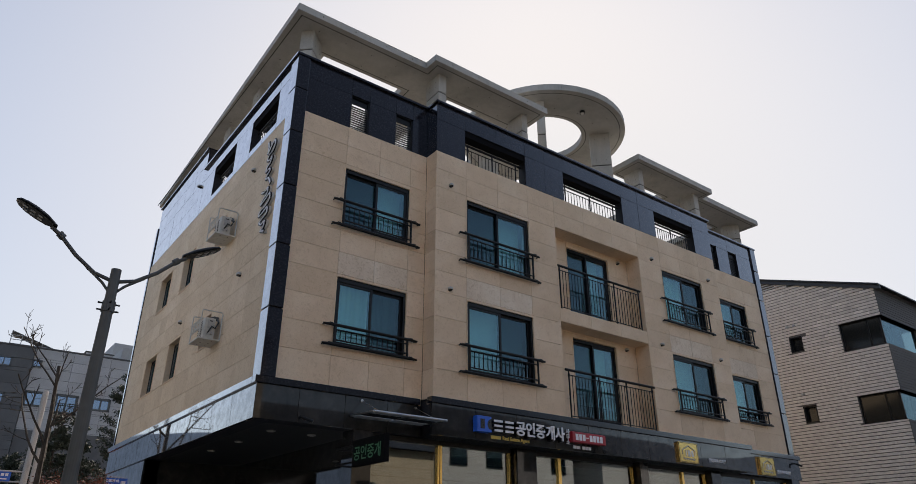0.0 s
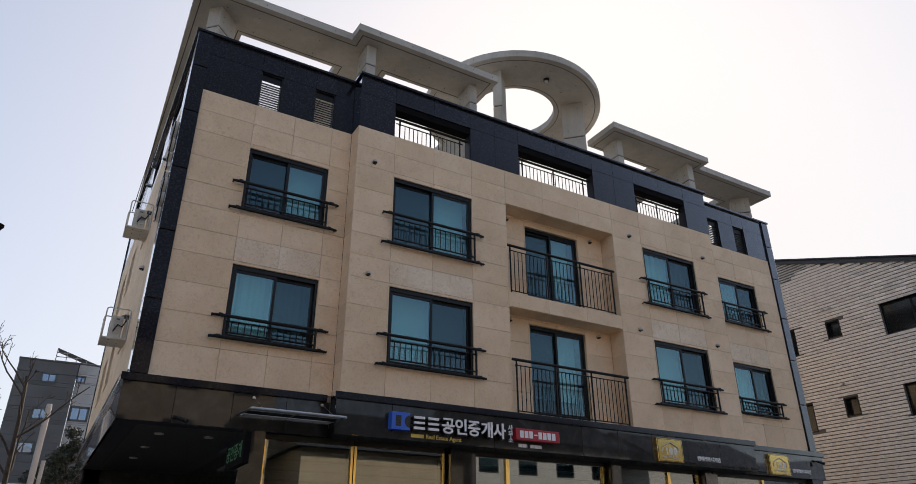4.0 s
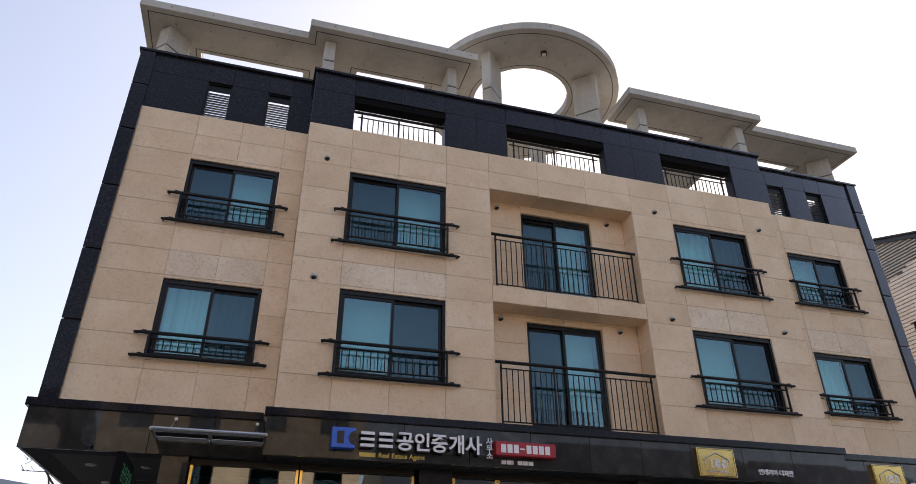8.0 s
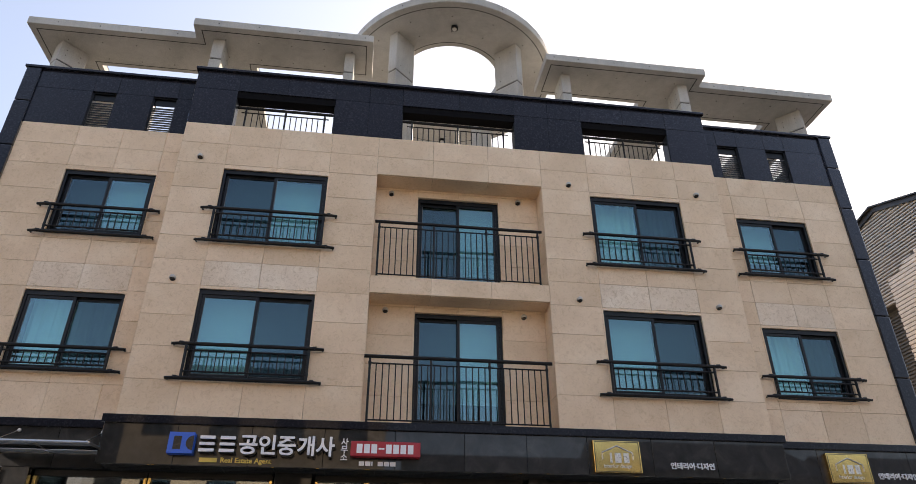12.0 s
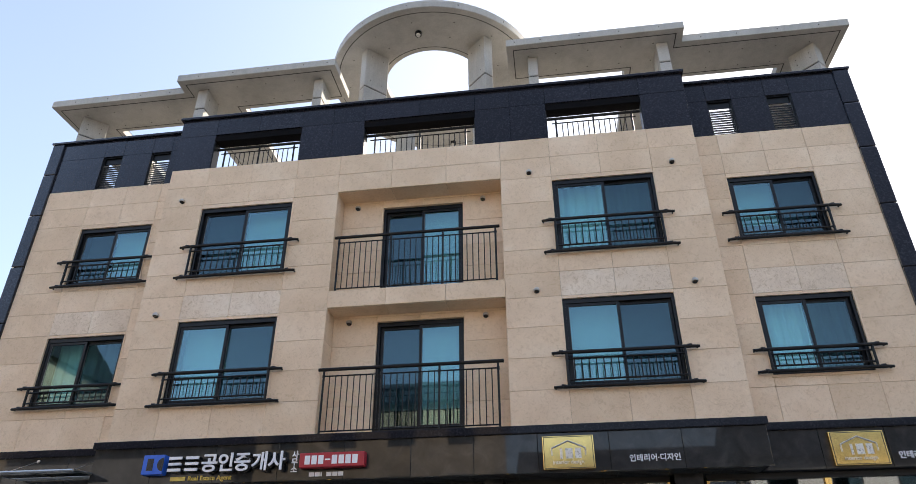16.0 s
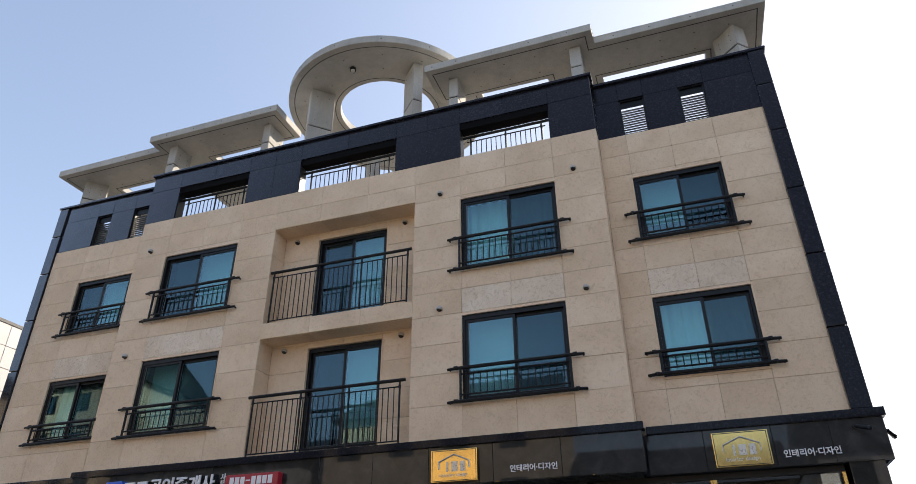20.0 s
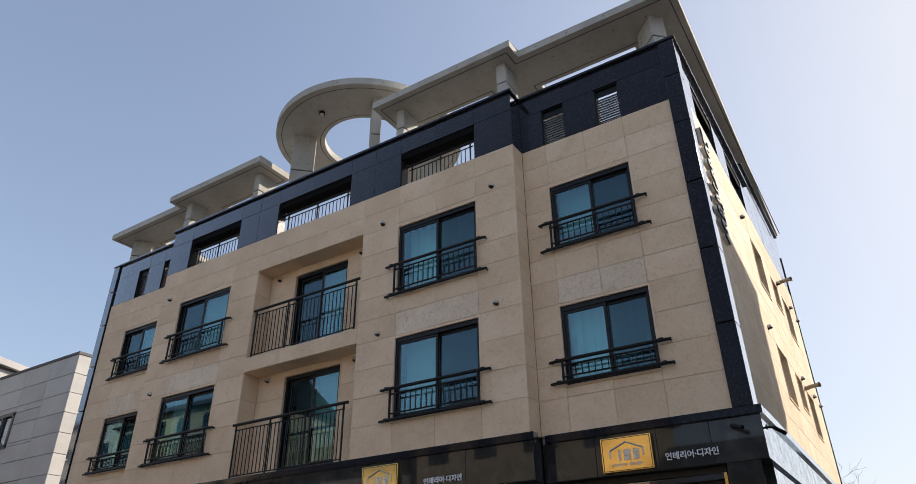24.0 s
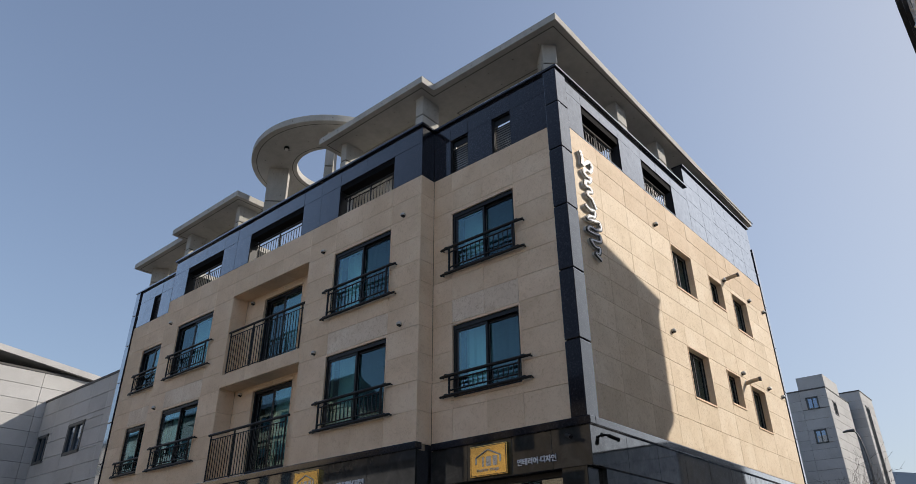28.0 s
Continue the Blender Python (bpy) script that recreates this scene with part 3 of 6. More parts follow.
# black lintel boxes and jambs lining the terrace openings
trim = thing("opening_lining", "black painted lining of the parapet openings", "trim", kind="structure")
for a, b in OPEN_C:
    boxpart("lintel", (a, b, YC + 0.03, YC + 0.30, 12.05, 12.215), MATTE, trim)
    boxpart("jamb", (a - 0.02, a + 0.015, YC + 0.02, YC + 0.26, 11.26, 12.02), BLACK, trim)
    boxpart("jamb", (b - 0.015, b + 0.02, YC + 0.02, YC + 0.26, 11.26, 12.02), BLACK, trim)
for x0, x1 in ((XL + 0.03, XL + 0.6), (XR - 0.6, XR - 0.03)):
    for a, b in SIDE_OPEN:
        boxpart("lintel", (x0, x1, a, b, 12.12, 12.30), MATTE, trim)

# ---- roof: pergola frames, ring and piers of fair-faced concrete ----
ZS0, ZS1 = 13.80, 14.00
SL0, SL1 = 4.25, 23.88


def poly_plate(name, poly, label, groove):
    bm = bmesh.new()
    prism(bm, poly, ZS0, ZS1)
    ob = tagged(part(name, bm, CONCRETE, bevel=0.014), label, "roof slab", kind="structure")
    bm = bmesh.new()
    for (x0, y0), (x1, y1) in groove:
        w = 0.012
        box(bm, min(x0, x1) - w, max(x0, x1) + w, min(y0, y1) - w, max(y0, y1) + w, ZS0 - 0.003, ZS0 + 0.01)
    part("drip_groove", bm, CONC_DARK, ob)
    return ob


YCF, YCI, YWF, YWI, YSB = 11.75, 12.97, 12.20, 13.38, 24.85
G = 0.16
for side, nm in ((1, "pergola_slab"), (-1, "pergola_slab")):
    # outline of the left frame, mirrored for the right one
    fx = (lambda x: x) if side == 1 else (lambda x: SL0 + SL1 - x)
    pl = [(12.0, YCF), (12.0, YCI), (9.2, YCI), (9.2, 18.9), (7.95, 18.9), (7.95, YWI), (5.5, YWI), (5.6, YSB), (SL0 + 0.24, YSB), (SL0, YWF), (7.95, YWF), (7.95, YCF)]
    pl = [(fx(x), y) for x, y in pl]
    if side == 1:
        pl = pl[::-1]
    lines = [((SL0 + G, YSB - G), (SL0 + G, YWF + G)), ((SL0 + G, YWF + G), (7.95 + G, YWF + G)), ((7.95 + G, YWF + G), (7.95 + G, YCF + G)), ((7.95 + G, YCF + G), (12.0 - G, YCF + G)),
             ((12.0 - G, YCF + G), (12.0 - G, YCI - 0.1)), ((12.0 - G, YCI - 0.1), (9.06, YCI - 0.1)), ((9.06, YCI - 0.1), (9.06, 18.9 - G)), ((9.06, 18.9 - G), (8.09, 18.9 - G)), ((8.09, 18.9 - G), (8.09, YWI - 0.1)), ((8.09, YWI - 0.1), (5.4, YWI - 0.1)), ((5.4, YWI - 0.1), (5.4, YSB - G))]
    lines = [((fx(a), b), (fx(c), d)) for (a, b), (c, d) in lines]
    ob = poly_plate(nm, pl, "pale fair-faced concrete pergola slab over the roof terrace", lines)
    holes = [(x, YWF + 0.42) for x in (5.0, 5.75, 6.5, 7.25)] + [(x, YWF + 0.95) for x in (5.0, 5.75, 6.5, 7.25)] + [(x, YCF + 0.4) for x in (8.6, 9.35, 10.1, 10.85, 11.5)]
    holes += [(x, YCF + 0.95) for x in (8.6, 9.35, 10.1, 10.85, 11.5)] + [(4.65, y) for y in (14.2, 15.4, 16.6, 17.8, 19.0, 20.2, 21.4, 22.6)] + [(5.15, y) for y in (14.2, 15.4, 16.6, 17.8, 19.0, 20.2, 21.4, 22.6)]
    bm = bmesh.new()
    for x, y in holes:
        tube(bm, [(fx(x), y, ZS0 - 0.003), (fx(x), y, ZS0 + 0.01)], 0.016, 8)
    for x in (4.9, 5.8, 6.7, 7.5):
        tube(bm, [(fx(x), YWF - 0.003, 13.9), (fx(x), YWF + 0.02, 13.9)], 0.016, 8)
    for x in (8.5, 9.4, 10.3, 11.2, 11.8):
        tube(bm, [(fx(x), YCF - 0.003, 13.9), (fx(x), YCF + 0.02, 13.9)], 0.016, 8)
    part("tie_holes", bm, CONC_DARK, ob)


def pier(cx, cy, w, d, turn, z1, label="pale concrete pier standing on the roof parapet"):
    """Chamfered pier, w across and d deep, with a scored line and tie holes; stands on the parapet."""
    p = thing("roof_pier", label, "pier", pose(cx, cy, 0, 0, 0, turn), "concrete roof piers", "structure")
    zg = 12.78 + (z1 - 12.78) * 0.42
    bm = bmesh.new()
    box(bm, -w / 2, w / 2, -d / 2, d / 2, 12.78, zg - 0.018)
    part("lower_block", bm, CONCRETE, p, bevel=0.02)
    bm = bmesh.new()
    box(bm, -w / 2, w / 2, -d / 2, d / 2, zg + 0.018, z1)
    part("upper_block", bm, CONCRETE, p, bevel=0.02)
    bm = bmesh.new()
    box(bm, -w / 2 + 0.02, w / 2 - 0.02, -d / 2 + 0.02, d / 2 - 0.02, zg - 0.025, zg + 0.025)
    part("scored_joint", bm, CONC_DARK, p)
    bm = bmesh.new()
    for s in (-1, 1):
        for v in (-0.25, 0.25):
            for zz in (zg + 0.22, z1 - 0.22):
                tube(bm, [(s * (w / 2 - 0.01), v * d, zz), (s * (w / 2 + 0.002), v * d, zz)], 0.014, 6)
    part("tie_holes", bm, CONC_DARK, p)
    return p


for cx, cy, w, d, turn in ((4.98, 12.98, 0.34, 0.62, -45), (23.10, 12.98, 0.34, 0.62, 45), (8.46, 12.45, 0.26, 0.60, 0), (19.72, 12.45, 0.26, 0.60, 0),
                           (11.46, 12.50, 0.23, 0.62, 0), (16.72, 12.50, 0.23, 0.62, 0),
                           (8.58, 18.5, 0.3, 0.5, 0), (19.55, 18.5, 0.3, 0.5, 0), (4.85, 15.9, 0.3, 0.5, 0), (23.30, 15.9, 0.3, 0.5, 0), (4.85, 18.2, 0.3, 0.5, 0), (23.30, 18.2, 0.3, 0.5, 0)):
    pier(cx, cy, w, d, turn, ZS0)

RX, RY, RO, RI, RZ0, RZ1 = 14.06, 14.10, 2.80, 1.35, 14.93, 15.16
bm = bmesh.new()
N = 96
prof = [(RI, RZ0 + 0.01), (RI + 0.012, RZ0), (RO - 0.012, RZ0), (RO, RZ0 + 0.012), (RO, RZ1 - 0.012), (RO - 0.012, RZ1), (RI + 0.012, RZ1), (RI, RZ1 - 0.012)]
rings = [[bm.verts.new((RX + r * math.cos(6.2831853 * k / N), RY + r * math.sin(6.2831853 * k / N), z)) for r, z in prof] for k in range(N)]
for k in range(N):
    a, b = rings[k], rings[(k + 1) % N]
    for j in range(8):
        bm.faces.new((a[j], b[j], b[(j + 1) % 8], a[(j + 1) % 8]))
ring = tagged(part("roof_ring", bm, CONCRETE), "flat ring canopy of pale fair-faced concrete on the roof", "roof ring", kind="structure")
bm = bmesh.new()
for rr in (RO - 0.17, RI + 0.14):
    for k in range(N):
        a0, a1 = 6.2831853 * k / N, 6.2831853 * (k + 1) / N
        q = [bm.verts.new((RX + r * math.cos(a), RY + r * math.sin(a), RZ0 - 0.003)) for r, a in ((rr - 0.012, a0), (rr + 0.012, a0), (rr + 0.012, a1), (rr - 0.012, a1))]
        bm.faces.new(q)
part("drip_groove", bm, CONC_DARK, ring)
bm = bmesh.new()
for k in range(14):
    a = 6.2831853 * (k + 0.3) / 14
    for r in (1.85, 2.35):
        x, y = RX + r * math.cos(a), RY + r * math.sin(a)
        tube(bm, [(x, y, RZ0 - 0.003), (x, y, RZ0 + 0.01)], 0.017, 8)
    x, y = RX + RO * math.cos(a), RY + RO * math.sin(a)
    tube(bm, [(x, y, RZ0 + 0.115), (x + 0.003 * math.cos(a), y + 0.003 * math.sin(a), RZ0 + 0.115)], 0.017, 8)
part("tie_holes", bm, CONC_DARK, ring)
for cx, cy, turn in ((12.70, 12.74, -45), (15.42, 12.74, 45), (12.90, 15.62, 45), (15.22, 15.62, -45)):
    p = pier(cx, cy, 0.26, 0.66, turn, RZ0, "pale concrete pier carrying the roof ring")

bm = bmesh.new()
box(bm, 13.0, 15.2, RY + RO - 0.35, 18.6, RZ0 + 0.006, RZ1 - 0.02)
part("rear_beam", bm, CONCRETE, ring, bevel=0.012)

# ground storey: fascia, soffit, shop front
fascia = thing("shop_fascia", "polished dark granite fascia over the shops with a projecting cap", "fascia", kind="structure")
FY, FYW = YC - 0.11, YW - 0.11


def fascia_run(us, y, z0, z1, name="fascia_panel"):
    for a, b in zip(us, us[1:]):
        ob = new(name, slab_mesh(b - a - 0.006, z1 - z0, 0.05, GRANITE_POL))
        ob.parent, ob.location = fascia, (a + 0.003, y, z0)


fascia_run([XC0 - 0.1, 9.3, 10.5, 11.7, 12.9, 14.1, 15.2, 16.3, 17.5, 18.7, XC1 + 0.1], FY, 4.22, 4.87)
fascia_run([XL - 0.1, 5.3, 6.3, 7.3, XC0 - 0.1], FYW, 4.22, 4.87)
fascia_run([XC1 + 0.1, 21.0, 22.05, 22.9, XR + 0.1], FYW, 4.22, 4.87)
for x, turn, ys in ((XR + 0.1, 90, [FYW, 13.6, 14.8, 16.0, 17.2, 18.4, 19.6, 20.8, 22.0, 23.2, YB + 0.1]), (XL - 0.1, -90, [FYW, 13.6, 14.8, 16.0, 17.2, 18.4, 19.6, 20.8, 22.0, 23.2, YB + 0.1])):
    for a, b in zip(ys, ys[1:]):
        ob = new("fascia_panel", slab_mesh(b - a - 0.006, 0.65, 0.05, GRANITE_POL))
        ob.parent = fascia
        ob.matrix_local = pose(x, a + 0.003, 4.22, 0, 0, 90) if turn == 90 else pose(x, b - 0.003, 4.22, 0, 0, -90)
bm = bmesh.new()
for b in ((XC0 - 0.14, XC1 + 0.14, FY - 0.05, YC + 0.02), (XL - 0.15, XC0 - 0.14, FYW - 0.05, YW + 0.02), (XC1 + 0.14, XR + 0.15, FYW - 0.05, YW + 0.02),
          (XL - 0.15, XL + 0.02, YW + 0.02, YB + 0.12), (XR - 0.02, XR + 0.15, YW + 0.02, YB + 0.12)):
    box(bm, *b, 4.87, 5.005)
part("cap", bm, GRANITE, fascia, bevel=0.01)
bm = bmesh.new()
for b in ((XC0 - 0.05, XC1 + 0.05, FY + 0.05, YC + 0.3), (XL - 0.05, XC0 - 0.05, FYW + 0.05, YW + 0.3), (XC1 + 0.05, XR + 0.05, FYW + 0.05, YW + 0.3), (XL - 0.05, XL + 0.3, YW + 0.3, YB), (XR - 0.3, XR + 0.05, YW + 0.3, YB)):
    box(bm, *b, 4.225, 4.87)
part("core", bm, GRANITE_BACK, fascia)
bm = bmesh.new()
box(bm, XL + 0.25, XR - 0.25, YW + 0.29, YB - 0.2, 4.23, 4.4)
box(bm, XC0 + 0.05, XC1 - 0.05, YC + 0.29, YW + 0.29, 4.23, 4.4)
tagged(part("ceiling", bm, SOFFIT), "dark soffit over the open parking bay and shops", "ceiling", kind="structure")

# ---- windows, doors, guards ----


def window(m, w, h, screened, label, cloth=None, set_in=0.03, head=0.10):
    """A black two-sash sliding window in an opening w by h; m lies at the opening's lower corner on the wall's face."""
    win = thing("window", label, "window", m, "black sliding windows", "structure")
    y0, y1, f = set_in, set_in + 0.14, 0.06
    bm = bmesh.new()
    box(bm, 0, f, y0, y1, 0, h)
    box(bm, w - f, w, y0, y1, 0, h)
    box(bm, f, w - f, y0, y1, h - head, h)
    box(bm, f, w - f, y0, y1, 0, f)
    box(bm, f, w - f, y0 + 0.065, y0 + 0.07, h - head - 0.02, h - head)
    part("frame", bm, FRAME, win, bevel=0.005)
    mid, s = w / 2, 0.055
    for i, (a, b) in enumerate(((f, mid + 0.03), (mid - 0.03, w - f))):
        dark = (i == 0) == (screened == "a")
        ys = y0 + (0.075 if dark else 0.02)
        bm = bmesh.new()
        box(bm, a, a + s, ys, ys + 0.05, f, h - head)
        box(bm, b - s, b, ys, ys + 0.05, f, h - head)
        box(bm, a + s, b - s, ys, ys + 0.05, f, f + s)
        box(bm, a + s, b - s, ys, ys + 0.05, h - head - s, h - head)
        sash = part("sash", bm, FRAME, win, bevel=0.004)
        bm = bmesh.new()
        box(bm, a + s - 0.004, b - s + 0.004, ys + 0.018, ys + 0.026, f + s - 0.004, h - head - s + 0.004)
        pane = part("pane", bm, PANE_DARK if dark else PANE, sash, "blue-green coated glass" if not dark else "darker glass behind an insect screen")
        pane.visible_shadow = False
        bm = bmesh.new()
        box(bm, a + s, b - s, ys + 0.012, ys + 0.018, f + s, f + s + 0.008)
        box(bm, a + s, a + s + 0.008, ys + 0.012, ys + 0.018, f + s, h - head - s)
        part("gasket", bm, SEAL, sash)
    # stone lining of the opening with a thin projecting edge
    bm = bmesh.new()
    t = 0.022
    box(bm, -t, 0.005, -0.012, y1 - 0.004, 0.0, h + t)
    box(bm, w - 0.005, w + t, -0.012, y1 - 0.004, 0.0, h + t)
    box(bm, 0.005, w - 0.005, -0.010, y1 - 0.006, h - 0.005, h + t - 0.003)
    part("stone_lining", bm, LIME, win)
    bm = bmesh.new()
    box(bm, -t, w + t, -0.02, y1, -0.045, 0.004)
    part("sill", bm, LIME, win, bevel=0.004)
    if cloth:
        a, b, low, stuff = cloth
        c = thing("curtain" if stuff == "curtain" else "roller_blind", "pale gathered curtain behind the window glass" if stuff == "curtain" else "plain grey roller blind let down behind the glass",
                  "curtain" if stuff == "curtain" else "blind", m @ pose(0, 0.42, 0), "window coverings")
        bm = bmesh.new()
        n = max(8, int((b - a) * 40))
        cols = []
        for i in range(n + 1):
            x = a + (b - a) * i / n
            wv = 0.045 * math.sin(x * 31 + math.sin(x * 5)) + 0.016 * math.sin(x * 83 + 1) if stuff == "curtain" else 0.0
            cols.append((bm.verts.new((x, wv, low)), bm.verts.new((x, wv * 0.6, h + 0.04))))
        for (p, q), (r, s2) in zip(cols, cols[1:]):
            bm.faces.new((p, r, s2, q))
        part("cloth", bm, CURTAIN if stuff == "curtain" else BLIND, c, smooth=stuff == "curtain")
        bm = bmesh.new()
        tube(bm, [(a - 0.05, 0, h + 0.05), (b + 0.05, 0, h + 0.05)], 0.018)
        part("rail", bm, FRAME, c)
    return win


BAL_MESH = {}


def baluster(parent, x, y, z0, z1, r=0.011):
    key = (round(z1 - z0, 3), r)
    if key not in BAL_MESH:
        bm = bmesh.new()
        tube(bm, [(0, 0, 0), (0, 0, z1 - z0)], r, 6)
        me = finish(bm, "baluster")
        me.materials.append(BLACK)
        BAL_MESH[key] = me
    ob = new("baluster", BAL_MESH[key])
    ob.parent, ob.location = parent, (x, y, z0)


def window_guard(m, w, z0, z1, n):
    """Black tubular guard before a window: two thick rails with end brackets on the wall, two thin rails, bars."""
    g = thing("window_guard", "black tubular steel guard rail bracketed to the wall before a window", "guard rail", m, "window guard rails")
    y, ext = -0.10, 0.265
    for nm, z in (("top_rail", z1), ("bottom_rail", z0)):
        bm = bmesh.new()
        tube(bm, [(-0.10, y, z), (w + 0.10, y, z)], 0.034, 10)
        part(nm, bm, BLACK, g, smooth=False)
        for s, x in ((-1, 0.0), (1, w)):
            bm = bmesh.new()
            tube(bm, [(x + s * 0.06, y, z + 0.018), (x + s * 0.13, y, z + 0.022)], 0.028, 8)
            tube(bm, [(x + s * 0.10, y, z), (x + s * 0.19, y + 0.012, z), (x + s * ext, y + 0.02, z)], 0.032, 8, 0.026)
            tube(bm, [(x + s * (ext - 0.03), y + 0.02, z), (x + s * (ext - 0.03), 0.004, z)], 0.016, 8)
            part("bracket", bm, BLACK, g)
    gap = min(0.12, (z1 - z0) * 0.24)
    for z in (z0 + gap, z1 - gap):
        bm = bmesh.new()
        tube(bm, [(0.02, y, z), (w - 0.02, y, z)], 0.018, 8)
        part("thin_rail", bm, BLACK, g)
    for x in (0.0, w):
        bm = bmesh.new()
        tube(bm, [(x, y, z0), (x, y, z1)], 0.025, 8)
        for z in (z0 + gap, z1 - gap):
            tube(bm, [(x, y, z - 0.025), (x, y, z + 0.025)], 0.028, 8)
        part("post", bm, BLACK, g)
    for i in range(n):
        baluster(g, w * (i + 1) / (n + 1), y, z0 + gap, z1 - gap)
    return g


def railing(name, m, w, z0, z1, n, posts, label, y=0.0, over=0.10):
    g = thing(name, label, "railing", m, "balcony and terrace railings")
    bm = bmesh.new()
    tube(bm, [(-over, y, z1), (w + over, y, z1)], 0.034, 10)
    part("top_rail", bm, BLACK, g)
    for nm, z in (("sub_rail", z1 - 0.13), ("bottom_rail", z0 + 0.06)):
        bm = bmesh.new()
        tube(bm, [(0, y, z), (w, y, z)], 0.014, 8)
        part(nm, bm, BLACK, g)
    for x in posts:
        bm = bmesh.new()
        tube(bm, [(x * w, y, z0), (x * w, y, z1)], 0.021, 8)
        tube(bm, [(x * w, y, z1 - 0.16), (x * w, y, z1 - 0.10)], 0.028, 8)
        tube(bm, [(x * w, y, z0), (x * w, y, z0 + 0.012)], 0.04, 8)
        part("post", bm, BLACK, g)
    for i in range(n):
        u = (i + 1) / (n + 1)
        if all(abs(u - p) * w > 0.03 for p in posts):
            baluster(g, u * w, y, z0 + 0.06, z1 - 0.13, 0.011)
    return g


WLAB = "black-framed two-sash sliding window in a limestone wall"
(a1, b1), (a2, b2), (a4, b4), (a5, b5) = WIN_WL, WIN_C[0], WIN_C[1], WIN_WR
window(pose(a1, YW, 8.67), b1 - a1, 1.47, "a", WLAB, (0.03, b1 - a1 - 0.03, 0.35, "blind"))
window(pose(a1, YW, 5.87), b1 - a1, 1.55, "b", WLAB + " with a pale curtain", (0.03, b1 - a1 - 0.03, -0.1, "curtain"))
window(pose(a2, YC, 8.42), b2 - a2, 1.72, "a", WLAB, (0.03, b2 - a2 - 0.03, 0.1, "blind"))
window(pose(a2, YC, 5.68), b2 - a2, 1.74, "b", WLAB, (0.03, b2 - a2 - 0.03, 0.25, "blind"))
window(pose(a4, YC, 8.42), b4 - a4, 1.72, "b", WLAB + " with pale curtains", (0.03, b4 - a4 - 0.03, -0.1, "curtain"))
window(pose(a4, YC, 5.68), b4 - a4, 1.74, "b", WLAB + " with a pale blind", (0.03, b4 - a4 - 0.03, 0.2, "blind"))
window(pose(a5, YW, 8.67), b5 - a5, 1.47, "b", WLAB, (0.03, b5 - a5 - 0.03, 0.5, "blind"))
window(pose(a5, YW, 5.87), b5 - a5, 1.55, "b", WLAB + " with a pale curtain", (0.03, b5 - a5 - 0.03, -0.1, "curtain"))
window_guard(pose(a1, YW, 0), b1 - a1, 8.61, 9.22, 13)
window_guard(pose(a1, YW, 0), b1 - a1, 5.87, 6.29, 13)
window_guard(pose(a2, YC, 0), b2 - a2, 8.40, 9.125, 15)
window_guard(pose(a2, YC, 0), b2 - a2, 5.67, 6.295, 15)
window_guard(pose(a4, YC, 0), b4 - a4, 8.40, 9.12, 15)
window_guard(pose(a4, YC, 0), b4 - a4, 5.67, 6.305, 15)
window_guard(pose(a5, YW, 0), b5 - a5, 8.63, 9.24, 13)
window_guard(pose(a5, YW, 0), b5 - a5, 5.91, 6.32, 13)

# balcony niches
ND = 0.50
niche = wall_frame("wall_balcony_niche", 0, YC + ND, 0, "limestone-clad back wall of the balcony niches")
door_holes = [(13.20, 14.98, 7.94, 10.10), (13.20, 14.98, 5.16, 7.38)]
nz = [5.02, 5.66, 6.27, 6.87, 7.48, 8.00, 8.52, 9.03, 9.63, 10.24]
clad(niche, [12.283, 13.20, 14.09, 14.98, 15.857], nz + [10.30], door_holes + [(12.0, 16.0, 7.53, 7.90)], LIME)
backing(niche, 12.25, 15.89, 4.9, 10.40, door_holes + [(12.25, 15.89, 7.53, 7.90)], 0.03, 0.2, MORTAR)
for x, turn, y in ((BAL[0] + 0.008, 90, YC), (BAL[1] - 0.008, -90, YC + ND)):
    w = wall_frame("wall_niche_cheek", x, y, turn, "limestone cheek of the balcony niche")
    clad(w, [0.0, ND], nz + [10.30], [(-1, 1, 7.53, 7.90)], LIME)
soff = thing("niche_soffit", "beige stone soffits and floors of the balcony niches", "soffit", kind="structure")
for z0, z1 in ((10.284, 10.34), (7.524, 7.58), (7.84, 7.895)):
    for a, b in ((12.28, 13.475), (13.475, 14.68), (14.68, 15.86)):
        boxpart("stone_slab", (a + 0.003, b - 0.003, YC + 0.034, YC + ND - 0.003, z0, z1), LIME, soff)
boxpart("filling", (12.28, 15.86, YC + 0.04, YC + ND, 7.59, 7.83), MORTAR, soff)
boxpart("stone_slab", (12.28, 15.86, YC + 0.0, YC + ND, 4.95, 5.02), LIME, soff)
for z0, z1 in ((7.94, 10.10), (5.16, 7.38)):
    window(pose(13.20, YC + ND, z0), 1.78, z1 - z0, "a", "black-framed sliding balcony door with blue-green glass", (0.05, 1.72, 0.5, "blind"), 0.06, head=0.09)
railing("balcony_railing", pose(12.40, YC + 0.05, 0), 3.30, 7.90, 9.155, 27, (0, 0.34, 0.67, 1), "black steel balcony railing with slim bars", over=0.09)
railing("balcony_railing", pose(12.38, YC - 0.06, 0), 3.29, 5.005, 6.225, 27, (0, 0.34, 0.67, 1), "black steel balcony railing with slim bars", over=0.11)
